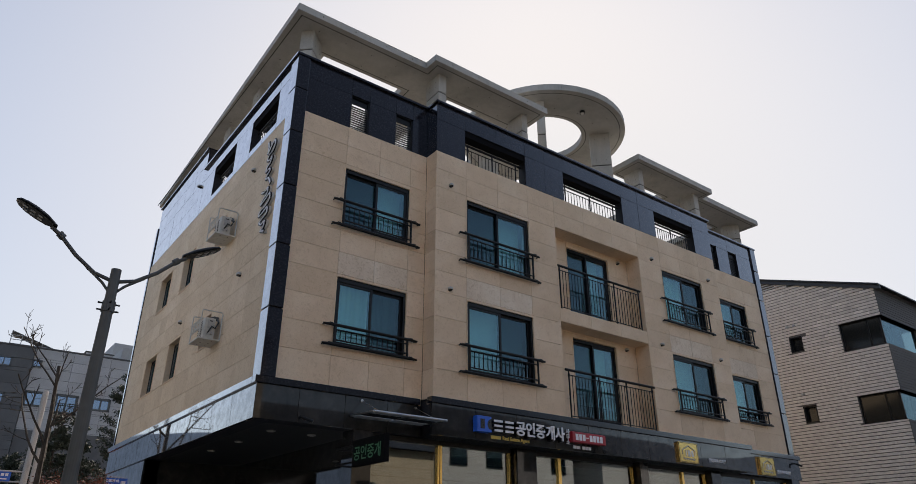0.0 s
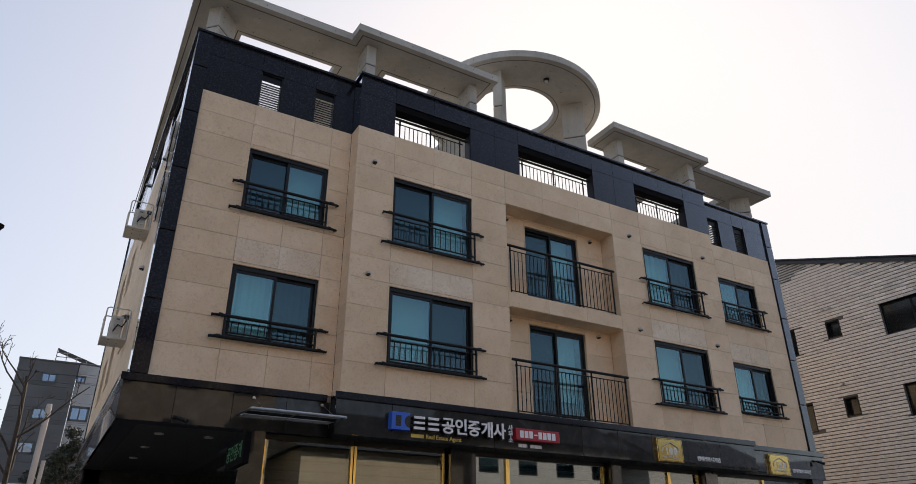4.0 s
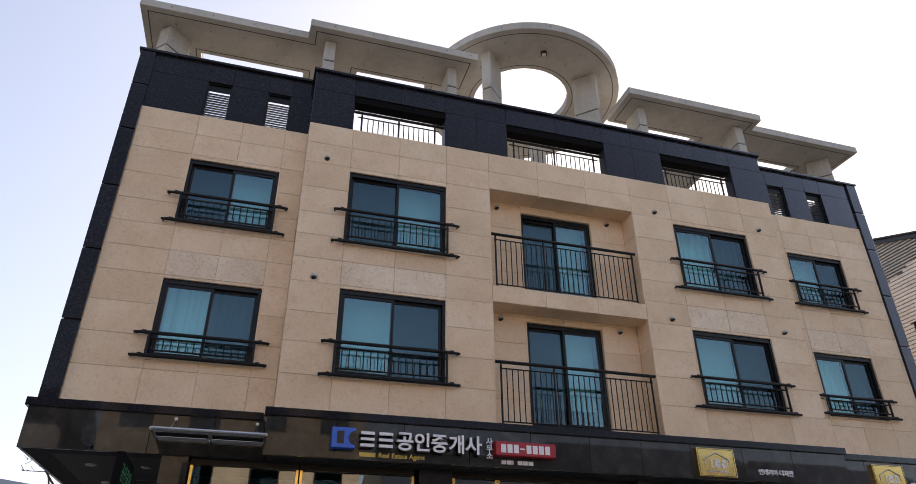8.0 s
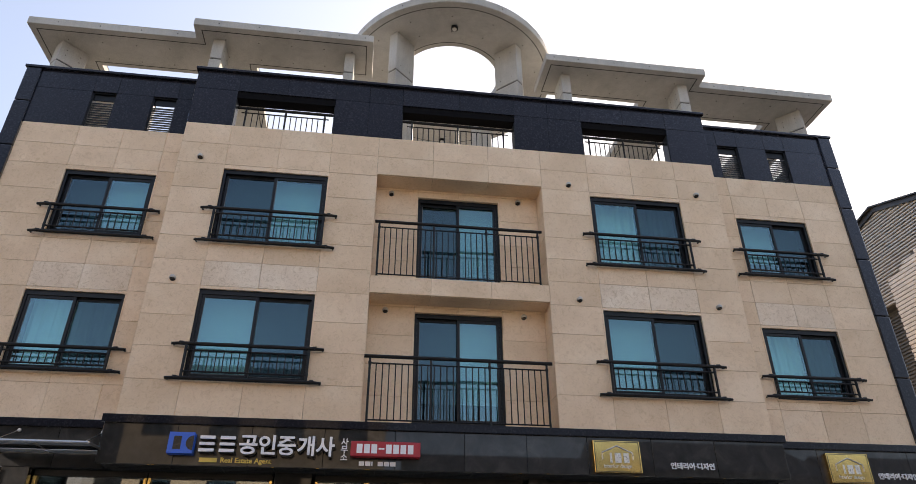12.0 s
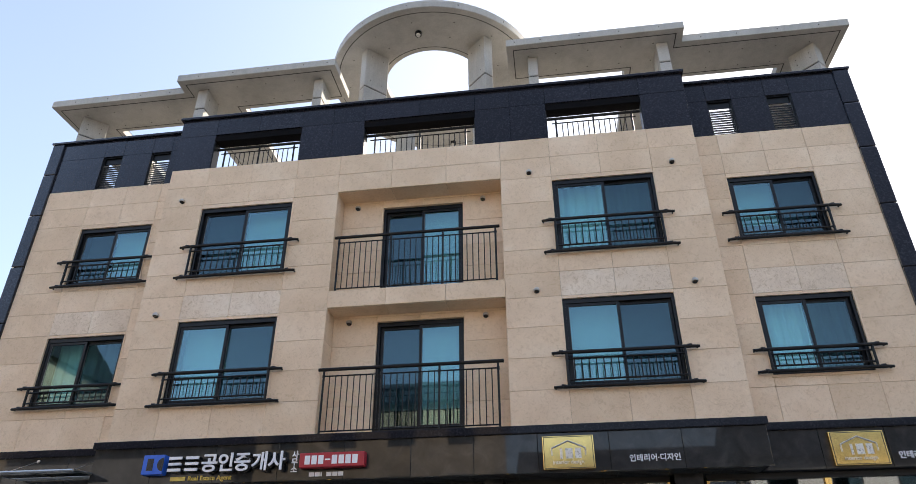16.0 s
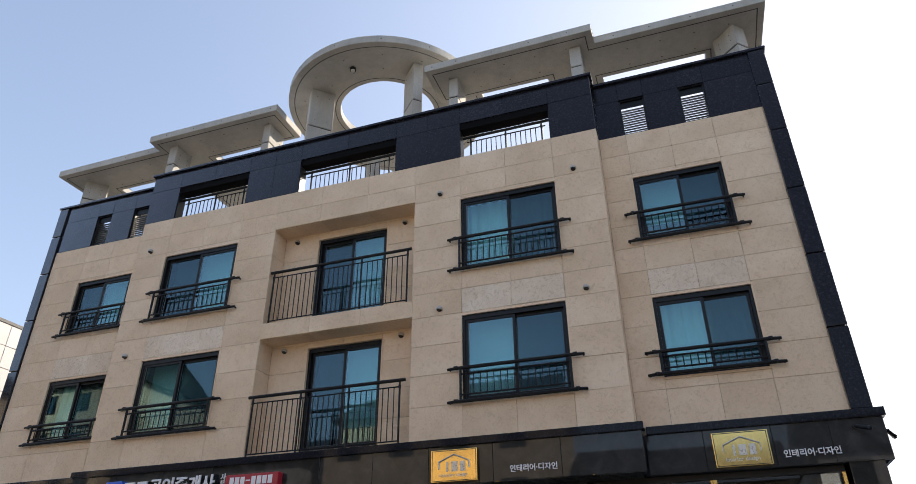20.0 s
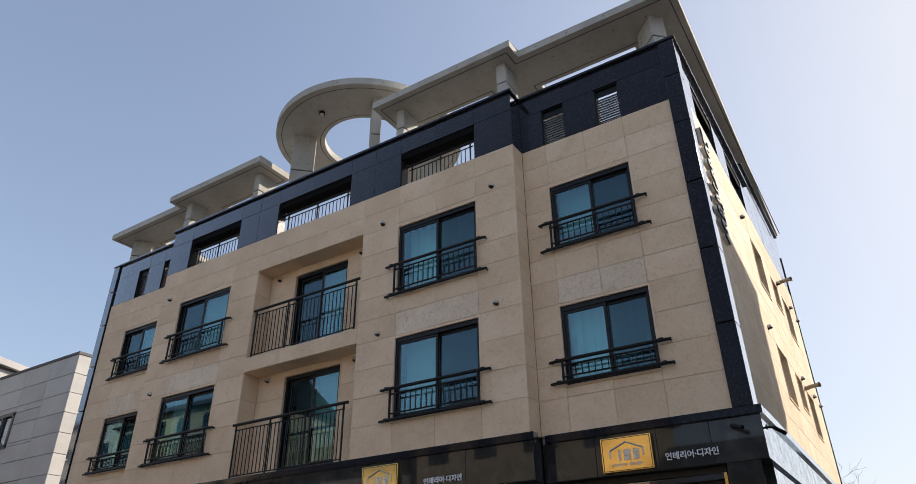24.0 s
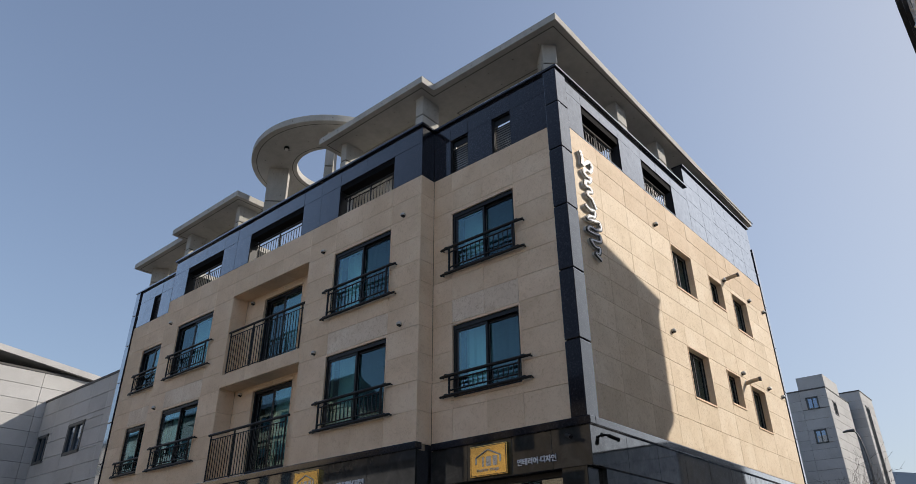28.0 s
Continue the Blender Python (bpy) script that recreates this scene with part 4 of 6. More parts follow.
for a, b in OPEN_C:
    railing("terrace_railing", pose(a + 0.12, YC + 0.18, 0), b - a - 0.24, 11.2, 11.90, 15 if b - a < 2.3 else 18, (0.05, 0.5, 0.95), "low black steel railing in an opening of the parapet", over=0.10)
for x in (XR - 0.18, XL + 0.18):
    for a, b in SIDE_OPEN:
        railing("terrace_railing", pose(x, a + 0.08, 0, 0, 0, 90), b - a - 0.16, 11.2, 12.0, 12, (0.05, 0.5, 0.95), "low black steel railing in an opening of the parapet", over=0.06)


def louver(m, w, h):
    v = thing("louver_vent", "black louvred vent set in the dark granite parapet", "louver", m, "louvred vents")
    bm = bmesh.new()
    box(bm, 0, 0.03, 0.04, 0.20, 0, h)
    box(bm, w - 0.03, w, 0.04, 0.20, 0, h)
    box(bm, 0.03, w - 0.03, 0.04, 0.20, h - 0.03, h)
    box(bm, 0.03, w - 0.03, 0.04, 0.20, 0, 0.03)
    part("frame", bm, BLACK, v)
    boxpart("blank_plate", (0.03, w - 0.03, 0.08, 0.10, h * 0.80, h - 0.03), BLACK, v)
    bm = bmesh.new()
    q = [bm.verts.new(p) for p in ((0, 0, 0.030), (w - 0.06, 0, 0.030), (w - 0.06, 0.085, 0.074), (0, 0.085, 0.074), (0, 0, 0), (w - 0.06, 0, 0), (w - 0.06, 0.085, 0.044), (0, 0.085, 0.044))]
    for f in ((0, 1, 2, 3), (7, 6, 5, 4), (0, 4, 5, 1), (1, 5, 6, 2), (2, 6, 7, 3), (3, 7, 4, 0)):
        bm.faces.new([q[i] for i in f])
    me = finish(bm, "slat")
    me.materials.append(BLACK)
    for i in range(11):
        s = new("slat", me)
        s.parent, s.location = v, (0.03, 0.09, 0.03 + i * (h * 0.80 - 0.05) / 11)


for a, b in LOUV_L + LOUV_R:
    louver(pose(a, YW, 11.27), b - a, 0.95)


def side_window(m, w, h, label):
    win = thing("window", label, "window", m, "side windows", "structure")
    bm = bmesh.new()
    y0, y1, f = 0.14, 0.24, 0.05
    box(bm, 0, f, y0, y1, 0, h)
    box(bm, w - f, w, y0, y1, 0, h)
    box(bm, f, w - f, y0, y1, h - f, h)
    box(bm, f, w - f, y0, y1, 0, f)
    box(bm, w * 0.48, w * 0.48 + 0.05, y0, y1, f, h - f)
    part("frame", bm, FRAME, win, bevel=0.004)
    for a, b, mm in ((f, w * 0.48, PANE), (w * 0.48 + 0.05, w - f, PANE_DARK)):
        bm = bmesh.new()
        box(bm, a, b, y0 + 0.045, y0 + 0.053, f, h - f)
        pn = part("pane", bm, mm, win)
        pn.visible_shadow = False
        bm = bmesh.new()
        for q in ((a, a + 0.018, f, h - f), (b - 0.018, b, f, h - f), (a + 0.018, b - 0.018, f, f + 0.018), (a + 0.018, b - 0.018, h - f - 0.018, h - f)):
            box(bm, q[0], q[1], y0 + 0.02, y0 + 0.045, q[2], q[3])
        part("sash_edge", bm, SEAL, win, "grey aluminium sash edge")
    bm = bmesh.new()
    t = 0.02
    box(bm, -t, 0.005, -0.012, y1 - 0.004, 0, h + t)
    box(bm, w - 0.005, w + t, -0.012, y1 - 0.004, 0, h + t)
    box(bm, 0.005, w - 0.005, -0.010, y1 - 0.006, h - 0.005, h + t - 0.003)
    part("stone_lining", bm, LIME, win)
    bm = bmesh.new()
    box(bm, -t, w + t, -0.02, y1, -0.04, 0.004)
    part("sill", bm, LIME, win)


for a, b, c, d in SIDE_WIN_R:
    side_window(pose(XR, a, c, 0, 0, 90), b - a, d - c, "small black-framed window deep in the limestone side wall")
for a, b, c, d in SIDE_WIN_L:
    side_window(pose(XL, b, c, 0, 0, -90), b - a, d - c, "small black-framed window deep in the limestone side wall")


def vent_cap(m):
    """Small domed cap on a ring, its mouth turned down."""
    v = thing("vent_cap", "small round metal vent cap on the limestone wall", "vent cap", m, "vent caps")
    bm = bmesh.new()
    tube(bm, [(0, 0.0, 0), (0, -0.03, 0)], 0.055, 14)
    part("ring", bm, BLACK, v)
    bm = bmesh.new()
    bmesh.ops.create_uvsphere(bm, u_segments=16, v_segments=10, radius=0.062)
    for q in bm.verts:
        q.co.z = max(q.co.z, -0.022)
        q.co.y = q.co.y * 1.15 - 0.03
    part("dome", bm, DOME, v, smooth=True)
    bm = bmesh.new()
    tube(bm, [(0, -0.052, -0.020), (0, -0.056, -0.036)], 0.046, 14, 0.040)
    part("mouth", bm, SIGNBLACK, v)


for x, z in ((8.65, 7.59), (8.66, 10.37), (16.46, 10.37), (19.41, 10.35), (16.46, 7.61), (19.41, 7.61)):
    vent_cap(pose(x, YC, z))
for x, z in ((12.62, 10.13), (15.42, 10.13), (12.62, 7.38), (15.42, 7.38)):
    vent_cap(pose(x, YC + ND, z))
for y, z in ((16.58, 10.45), (16.62, 7.68), (20.80, 10.37), (22.75, 10.33), (23.96, 10.32), (20.83, 7.63), (22.82, 7.62), (24.0, 7.61)):
    vent_cap(pose(XR, y, z, 0, 0, 90))
for y, z in ((14.5, 7.75), (14.5, 10.5), (18.9, 7.75), (19.5, 12.3)):
    vent_cap(pose(XL, y, z, 0, 0, -90))
for y, z in ((21.0, 10.47), (20.98, 7.40)):
    p = thing("flue_pipe", "short steel boiler flue pipe sticking out of the wall", "flue pipe", pose(XR, y, z, 0, 0, 90), "flue pipes")
    bm = bmesh.new()
    tube(bm, [(0, 0.02, 0), (0.0, -0.07, 0.0), (0.03, -0.14, 0.03), (0.06, -0.34, 0.06)], 0.055, 12)
    part("pipe", bm, FLUE, p)
    bm = bmesh.new()
    tube(bm, [(0.06, -0.34, 0.06), (0.067, -0.40, 0.067)], 0.062, 12)
    part("tip", bm, SLAT_DARK, p)
    bm = bmesh.new()
    tube(bm, [(0, 0.0, 0), (0, -0.015, 0)], 0.075, 12)
    part("collar", bm, STEEL, p)
for lx, ly in ((13.95, 12.10), (14.17, 16.62)):
    lamp = thing("ceiling_lamp", "small round black lamp under the concrete roof ring", "lamp", pose(lx, ly, RZ0), "lamps under the roof ring")
    bm = bmesh.new()
    tube(bm, [(0, 0, 0.0), (0, 0, -0.07)], 0.085, 16)
    part("housing", bm, BLACK, lamp)
    bm = bmesh.new()
    tube(bm, [(0, 0, -0.07), (0, 0, -0.10)], 0.06, 16, 0.05)
    part("lens", bm, PLASTIC, lamp)

# ---- ground storey: shop front ----
SY = 12.62
shop = thing("shop_front", "dark shop front with brass-trimmed glazing under the granite fascia", "shop front", kind="structure")
for a, b in ((7.05, 8.74), (8.86, 10.80), (11.62, 12.40), (12.50, 15.20), (15.75, 17.35), (17.45, 18.45), (19.15, 21.00), (21.10, 22.95)):
    bm = bmesh.new()
    box(bm, a, b, SY, SY + 0.012, GROUND + 0.15, 4.12)
    pn = part("shop_pane", bm, SHOP, shop)
    pn.visible_shadow = False
    bm = bmesh.new()
    box(bm, a - 0.05, b + 0.05, SY - 0.05, SY + 0.05, 4.12, 4.22)
    box(bm, a - 0.05, b + 0.05, SY - 0.05, SY + 0.05, GROUND, GROUND + 0.15)
    part("shop_rail", bm, FRAME, shop, bevel=0.004)
    for x in (a - 0.025, b + 0.025):
        bm = bmesh.new()
        box(bm, x - 0.025, x + 0.025, SY - 0.05, SY + 0.05, GROUND + 0.15, 4.12)
        part("brass_mullion", bm, BRASS, shop, bevel=0.004)
    z, k = 3.98, 0
    bm = bmesh.new()
    while z > 2.2:
        box(bm, a + 0.02, b - 0.02, SY + 0.16, SY + 0.165, z - 0.17, z)
        z -= 0.19
    part("blind_slats", bm, BLIND, shop)
for a, b in ((10.90, 11.52), (15.32, 15.66), (18.55, 19.02), (23.05, 23.55), (6.55, 6.98)):
    boxpart("granite_pier", (a, b, SY - 0.22, SY + 0.25, GROUND, 4.23), GRANITE_POL, shop, bevel=0.01)
boxpart("back_wall", (7.0, 23.4, SY + 3.0, SY + 3.1, GROUND, 4.23), ROOM, shop)
boxpart("end_wall", (6.98, 7.05, SY + 0.1, YB - 0.2, GROUND, 4.23), GRANITE_POL, shop)
boxpart("end_wall", (23.30, XR + 0.05, SY + 0.25, YB, GROUND, 4.22), GRANITE_POL, shop)
boxpart("bay_wall", (XL, 6.98, 20.0, 20.2, GROUND, 4.23), GRANITE_POL, shop)
boxpart("bay_pier", (XL - 0.05, XL + 0.35, 20.0, YB, GROUND, 4.22), GRANITE_POL, shop)
bm = bmesh.new()
for i in range(14):
    x = XC0 + 0.15 + i * 0.84
    box(bm, x, x + 0.012, YC + 0.0, SY - 0.06, 4.214, 4.219)
for y in (12.12, 12.24, 12.36, 12.48):
    box(bm, XC0 + 0.1, XC1 - 0.1, y, y + 0.01, 4.214, 4.219)
part("soffit_joints", bm, BLACK, shop)
bm = bmesh.new()
box(bm, XC0, XC1, YC - 0.05, SY + 0.1, 4.219, 4.226)
part("soffit_board", bm, SOFFIT, shop)
for x, y in ((5.3, 13.6), (6.2, 13.6), (5.3, 15.4), (5.3, 17.2)):
    d = thing("downlight", "round recessed downlight in the dark soffit of the parking bay", "downlight", pose(x, y, 4.23), "soffit downlights")
    bm = bmesh.new()
    tube(bm, [(0, 0, 0), (0, 0, -0.02)], 0.09, 16)
    part("rim", bm, STEEL, d)
    bm = bmesh.new()
    tube(bm, [(0, 0, -0.02), (0, 0, -0.026)], 0.07, 16)
    part("lens", bm, PLASTIC, d)

# ---- glass canopy over the entrance ----
can = thing("glass_canopy", "small steel-framed canopy with frosted panes hung over the entrance", "canopy")
FROST = plain("frosted_sheet", (0.55, 0.57, 0.56), 0.35, var=0.05)
x0, x1, yb, yf, zb, zf = 6.42, 8.14, 12.34, 11.42, 4.47, 4.42
for nm, p, q, r in (("front_bar", (x0, yf, zf), (x1, yf, zf), 0.028), ("back_bar", (x0, yb, zb), (x1, yb, zb), 0.022), ("side_bar", (x0, yf, zf), (x0, yb, zb), 0.022),
                    ("side_bar", (x1, yf, zf), (x1, yb, zb), 0.022), ("middle_bar", (0.5 * (x0 + x1), yf, zf), (0.5 * (x0 + x1), yb, zb), 0.022)):
    bm = bmesh.new()
    tube(bm, [p, q], r, 8)
    part(nm, bm, STEEL, can)
for a, b in ((x0 + 0.03, 0.5 * (x0 + x1) - 0.03), (0.5 * (x0 + x1) + 0.03, x1 - 0.03)):
    for c, d in ((0.04, 0.32), (0.36, 0.64), (0.68, 0.96)):
        bm = bmesh.new()
        ya, yd = yf + (yb - yf) * c, yf + (yb - yf) * d
        box(bm, a, b, ya, yd, zf + 0.012, zf + 0.02)
        part("pane", bm, FROST if c < 0.3 or c > 0.6 else BLACK, can)
for x in (x0 + 0.25, x1 - 0.15):
    bm = bmesh.new()
    tube(bm, [(x, yf + 0.1, zf), (x, FYW - 0.02, 4.80)], 0.006, 6)
    tube(bm, [(x, FYW - 0.03, 4.80), (x, FYW, 4.80)], 0.03, 8)
    part("stay", bm, STEEL, can)

def letters(name, body, m, size, depth, material, parent=None, label="", bold=0.014):
    cu = bpy.data.curves.new(name, "FONT")
    cu.body, cu.size, cu.extrude, cu.offset = body, size, depth, size * bold
    cu.materials.append(material)
    ob = new(name, cu)
    ob.parent = parent
    ob.matrix_local = m
    if label:
        tagged(ob, label)
    return ob


# ---- hanging LED board ----
LEDM, lnt, lb = mat("led_green")
lb.inputs["Base Color"].default_value = (0.01, 0.05, 0.03, 1)
lb.inputs["Emission Color"].default_value = (0.10, 0.75, 0.35, 1)
lb.inputs["Emission Strength"].default_value = 0.02
led = thing("led_board", "black LED message board with rows of green dots", "led board", pose(6.22, 10.55, 3.40))
bm = bmesh.new()
box(bm, -0.05, 0.05, 0, 1.16, 0, 0.48)
part("case", bm, MATTE, led, bevel=0.012)
for s_, x_, r_ in ((-1, 1.10, -90), (1, 0.06, 90)):
    letters("led_text", "공인중개", pose(s_ * 0.053, x_, 0.13, 90, 0, r_), 0.27, 0.001, LEDM, led)
bm = bmesh.new()
tube(bm, [(0, 1.15, 0.40), (0, 1.90, 0.40), (0.36, 1.90, 0.40)], 0.02, 8)
tube(bm, [(0, 1.15, 0.10), (0, 1.90, 0.10), (0.36, 1.90, 0.10)], 0.02, 8)
part("arm", bm, BLACK, led)

# ---- shop signs ----


def upright(x, y, z):
    return pose(x, y, z, 90, 0, 0)


sign = thing("agency_sign", "raised white and blue estate agency lettering on the fascia", "sign")
SGY = FY - 0.16
bm = bmesh.new()
box(bm, 9.22, 9.62, SGY, FY, 4.37, 4.71)
emblem = part("emblem", bm, BLUE, sign, "blue emblem block", bevel=0.006)
bm = bmesh.new()
box(bm, 9.305, 9.425, SGY - 0.004, SGY - 0.001, 4.435, 4.645)
for k in range(12):
    a0, a1 = radians(90 + 15 * k), radians(105 + 15 * k)
    vs = [bm.verts.new((9.618 + r * math.cos(t), SGY - 0.003, 4.54 + r * math.sin(t))) for r, t in ((0.0, a0), (0.118, a0), (0.118, a1))]
    bm.faces.new(vs)
part("emblem_mark", bm, SIGNBLACK, emblem)


# the agency's own name as plain bars, the trade in letters
for x in (9.70, 10.02):
    for d0, d1, mm, nm in ((SGY, SGY + 0.03, WHITE, "name_block"), (SGY + 0.031, FY, SIGNBLACK, "name_back")):
        bm = bmesh.new()
        box(bm, x + 0.01, x + 0.25, d0, d1, 4.615, 4.665)
        box(bm, x + 0.01, x + 0.25, d0, d1, 4.515, 4.560)
        box(bm, x + 0.01, x + 0.25, d0, d1, 4.41, 4.46)
        part(nm, bm, mm, sign)
HX = 10.33
for i, ch in enumerate("공인중개사"):
    x = HX + i * 0.308 + (0.015 if i > 2 else 0)
    letters("letter", ch, upright(x, SGY + 0.012, 4.415), 0.34, 0.012, WHITE, sign, bold=0.022)
    letters("letter_return", ch, upright(x + 0.01, FY - 0.05, 4.41), 0.34, 0.055, SIGNBLACK, sign, bold=0.05)
for i, ch in enumerate("사무소"):
    letters("letter", ch, upright(11.985, SGY + 0.06, 4.59 - i * 0.125), 0.135, 0.01, WHITE, sign)
bm = bmesh.new()
box(bm, 12.15, 13.32, SGY, FY, 4.40, 4.65)
plate = part("red_plate", bm, RED, sign, "red plate with white bars", bevel=0.015)
for i in range(8):
    x = 12.25 + i * 0.122
    z0, z1 = (4.515, 4.54) if i == 3 else (4.45, 4.60)
    boxpart("plate_bar", (x, x + 0.095, SGY - 0.004, SGY - 0.001, z0, z1), WHITE, plate)
for i, w in enumerate((0.09, 0.09, 0.02, 0.09, 0.09, 0.09)):
    x = 12.30 + i * 0.105
    boxpart("name_bar", (x, x + w, FY - 0.02, FY - 0.002, 4.275, 4.345), WHITE, sign)
bm = bmesh.new()
box(bm, 9.72, 10.0, FY - 0.02, FY - 0.002, 4.27, 4.34)
part("name_bar", bm, YELLOW, sign)
letters("lettering", "Real Estate Agent", upright(10.05, FY - 0.012, 4.27), 0.115, 0.008, YELLOW, sign, "small yellow letters")

PLATE_MARK = plain("plate_mark", (0.55, 0.53, 0.50), 0.3, 0.6)
for px, y in ((16.38, FY), (21.13, FYW)):
    s = thing("brass_sign", "polished brass sign plate with a house outline on the fascia", "sign", pose(px, y, 4.25), "brass sign plates")
    bm = bmesh.new()
    box(bm, 0, 0.86, -0.075, 0.0, 0, 0.55)
    part("plate", bm, BRASS, s, bevel=0.008)
    bm = bmesh.new()
    for b in ((0.02, 0.84, 0.015, 0.025), (0.02, 0.84, 0.525, 0.535), (0.02, 0.03, 0.025, 0.525), (0.83, 0.84, 0.025, 0.525)):
        box(bm, b[0], b[1], -0.079, -0.0755, b[2], b[3])
    part("border", bm, SIGNBLACK, s)
    bm = bmesh.new()
    for p, q in (((0.15, 0.22), (0.15, 0.34)), ((0.15, 0.34), (0.43, 0.46)), ((0.43, 0.46), (0.71, 0.34)), ((0.71, 0.34), (0.71, 0.22))):
        tube(bm, [(p[0], -0.078, p[1]), (q[0], -0.078, q[1])], 0.014, 6)
    part("house_outline", bm, PLATE_MARK, s)
    for a, b, c, d in ((0.29, 0.33, 0.17, 0.34), (0.38, 0.50, 0.17, 0.34), (0.54, 0.64, 0.17, 0.34)):
        boxpart("mark_bar", (a, b, -0.08, -0.0755, c, d), PLATE_MARK, s)
    letters("lettering", "interior design", pose(0.16, -0.079, 0.085, 90, 0, 0), 0.088, 0.002, PLATE_MARK, s)
for x, y in ((17.80, FY), (22.16, FYW)):
    s = thing("trade_lettering", "small white raised lettering on the granite fascia", "sign", pose(x, y, 4.36), "trade lettering")
    letters("lettering", "인테리어·디자인", pose(0, -0.016, 0, 90, 0, 0), 0.125, 0.012, WHITE, s)


def bullet_camera(m):
    c = thing("security_camera", "small black bullet security camera under the fascia cap", "camera", m, "security cameras")
    bm = bmesh.new()
    tube(bm, [(0, 0, 0), (0, -0.10, -0.02)], 0.018, 8)
    tube(bm, [(0, 0.0, 0), (0, -0.012, 0)], 0.04, 10)
    part("bracket", bm, BLACK, c)
    bm = bmesh.new()
    tube(bm, [(0.02, -0.10, -0.02), (0.16, -0.20, -0.08)], 0.032, 10)
    part("body", bm, BLACK, c)
    bm = bmesh.new()
    tube(bm, [(0.15, -0.195, -0.076), (0.18, -0.215, -0.09)], 0.037, 10)
    part("hood", bm, SIGNBLACK, c)


bullet_camera(pose(23.25, FYW, 4.74))
bullet_camera(pose(XR + 0.10, 12.75, 4.74, 0, 0, 90))
bullet_camera(pose(5.35, FYW, 4.32))
can2 = thing("side_canopy", "thin steel-edged glass canopy over the side door", "canopy")
boxpart("sheet", (XR + 0.1, XR + 1.0, 16.9, 19.8, 4.10, 4.12), SHOP, can2)
boxpart("edge", (XR + 0.98, XR + 1.02, 16.9, 19.8, 4.07, 4.15), STEEL, can2)

# ---- script signs high on both side walls: plain ribbons, white faces on grey returns ----


def script_sign(m):
    """Two joined-up words running down the wall: white strokes on black, on thick pale returns."""
    s = thing("script_sign", "white raised script sign running down the side wall", "sign", m, "script signs")
    upper = [(-0.27, 10.85), (-0.20, 10.66), (-0.22, 10.50), (-0.06, 10.62), (0.13, 10.73), (0.21, 10.60), (0.10, 10.45), (-0.10, 10.42), (-0.20, 10.31), (-0.05, 10.24),
             (0.10, 10.28), (0.02, 10.14), (-0.15, 10.09), (-0.18, 9.97), (0.0, 9.98), (0.08, 9.90), (-0.10, 9.82), (-0.12, 9.74), (0.05, 9.70), (0.20, 9.50)]
    lower = [(-0.30, 9.43), (-0.10, 9.38), (0.10, 9.42), (0.06, 9.26), (-0.15, 9.20), (-0.26, 9.09), (0.0, 9.14), (0.25, 9.20), (0.30, 9.05), (0.10, 8.95), (-0.20, 8.92),
             (-0.29, 8.80), (0.0, 8.82), (0.20, 8.86), (0.22, 8.71), (0.0, 8.65), (-0.20, 8.60), (-0.05, 8.50), (0.15, 8.52), (0.10, 8.38), (-0.05, 8.33), (0.18, 8.25)]
    for nm, pts in (("upper_word", upper), ("lower_word", lower)):
        pts = [(x * 0.92, 9.58 + (z - 9.58) * 0.95) for x, z in pts]
        line = []
        for i in range(len(pts) - 1):
            p0, p1, p2, p3 = (Vector(pts[min(max(j, 0), len(pts) - 1)]) for j in (i - 1, i, i + 1, i + 2))
            for k in range(7):
                t = k / 7
                line.append(tuple(0.5 * (2 * p1 + (p2 - p0) * t + (2 * p0 - 5 * p1 + 4 * p2 - p3) * t * t + (3 * p1 - p0 - 3 * p2 + p3) * t ** 3)))
        line.append(pts[-1])
        n = len(line) - 1
        for end, ya, yb_, r, mm in (("", -0.092, -0.085, 0.019, WHITE), ("_outline", -0.084, -0.060, 0.047, SIGNBLACK), ("_back", -0.059, -0.004, 0.043, SIGN_EDGE)):
            bm = bmesh.new()
            rows = []
            for i, (x, z) in enumerate(line):
                p, q = line[max(0, i - 1)], line[min(n, i + 1)]
                d = Vector((q[0] - p[0], q[1] - p[1])).normalized()
                w = r * (0.65 + 0.6 * abs(d.y))
                rows.append([bm.verts.new((x + sx * -d.y * w, y, z + sx * d.x * w)) for y in (ya, yb_) for sx in (-1, 1)])
            for q, p in zip(rows, rows[1:]):
                for i, j in ((0, 1), (1, 3), (3, 2), (2, 0)):
                    bm.faces.new((q[i], q[j], p[j], p[i]))
            for q in (rows[0], rows[-1]):
                bm.faces.new((q[0], q[1], q[3], q[2]))
            part(nm + end, bm, mm, s)
    bm = bmesh.new()
    for z in (8.6, 9.2, 9.8, 10.5):
        box(bm, -0.02, 0.02, -0.012, 0.0, z - 0.02, z + 0.02)
    part("fixing", bm, STEEL, s)


script_sign(pose(XR, 13.34, 0, 0, 0, 90))
script_sign(pose(XL, 13.30, 0, 0, 0, -90))

# ---- air conditioners in cages on the side wall ----


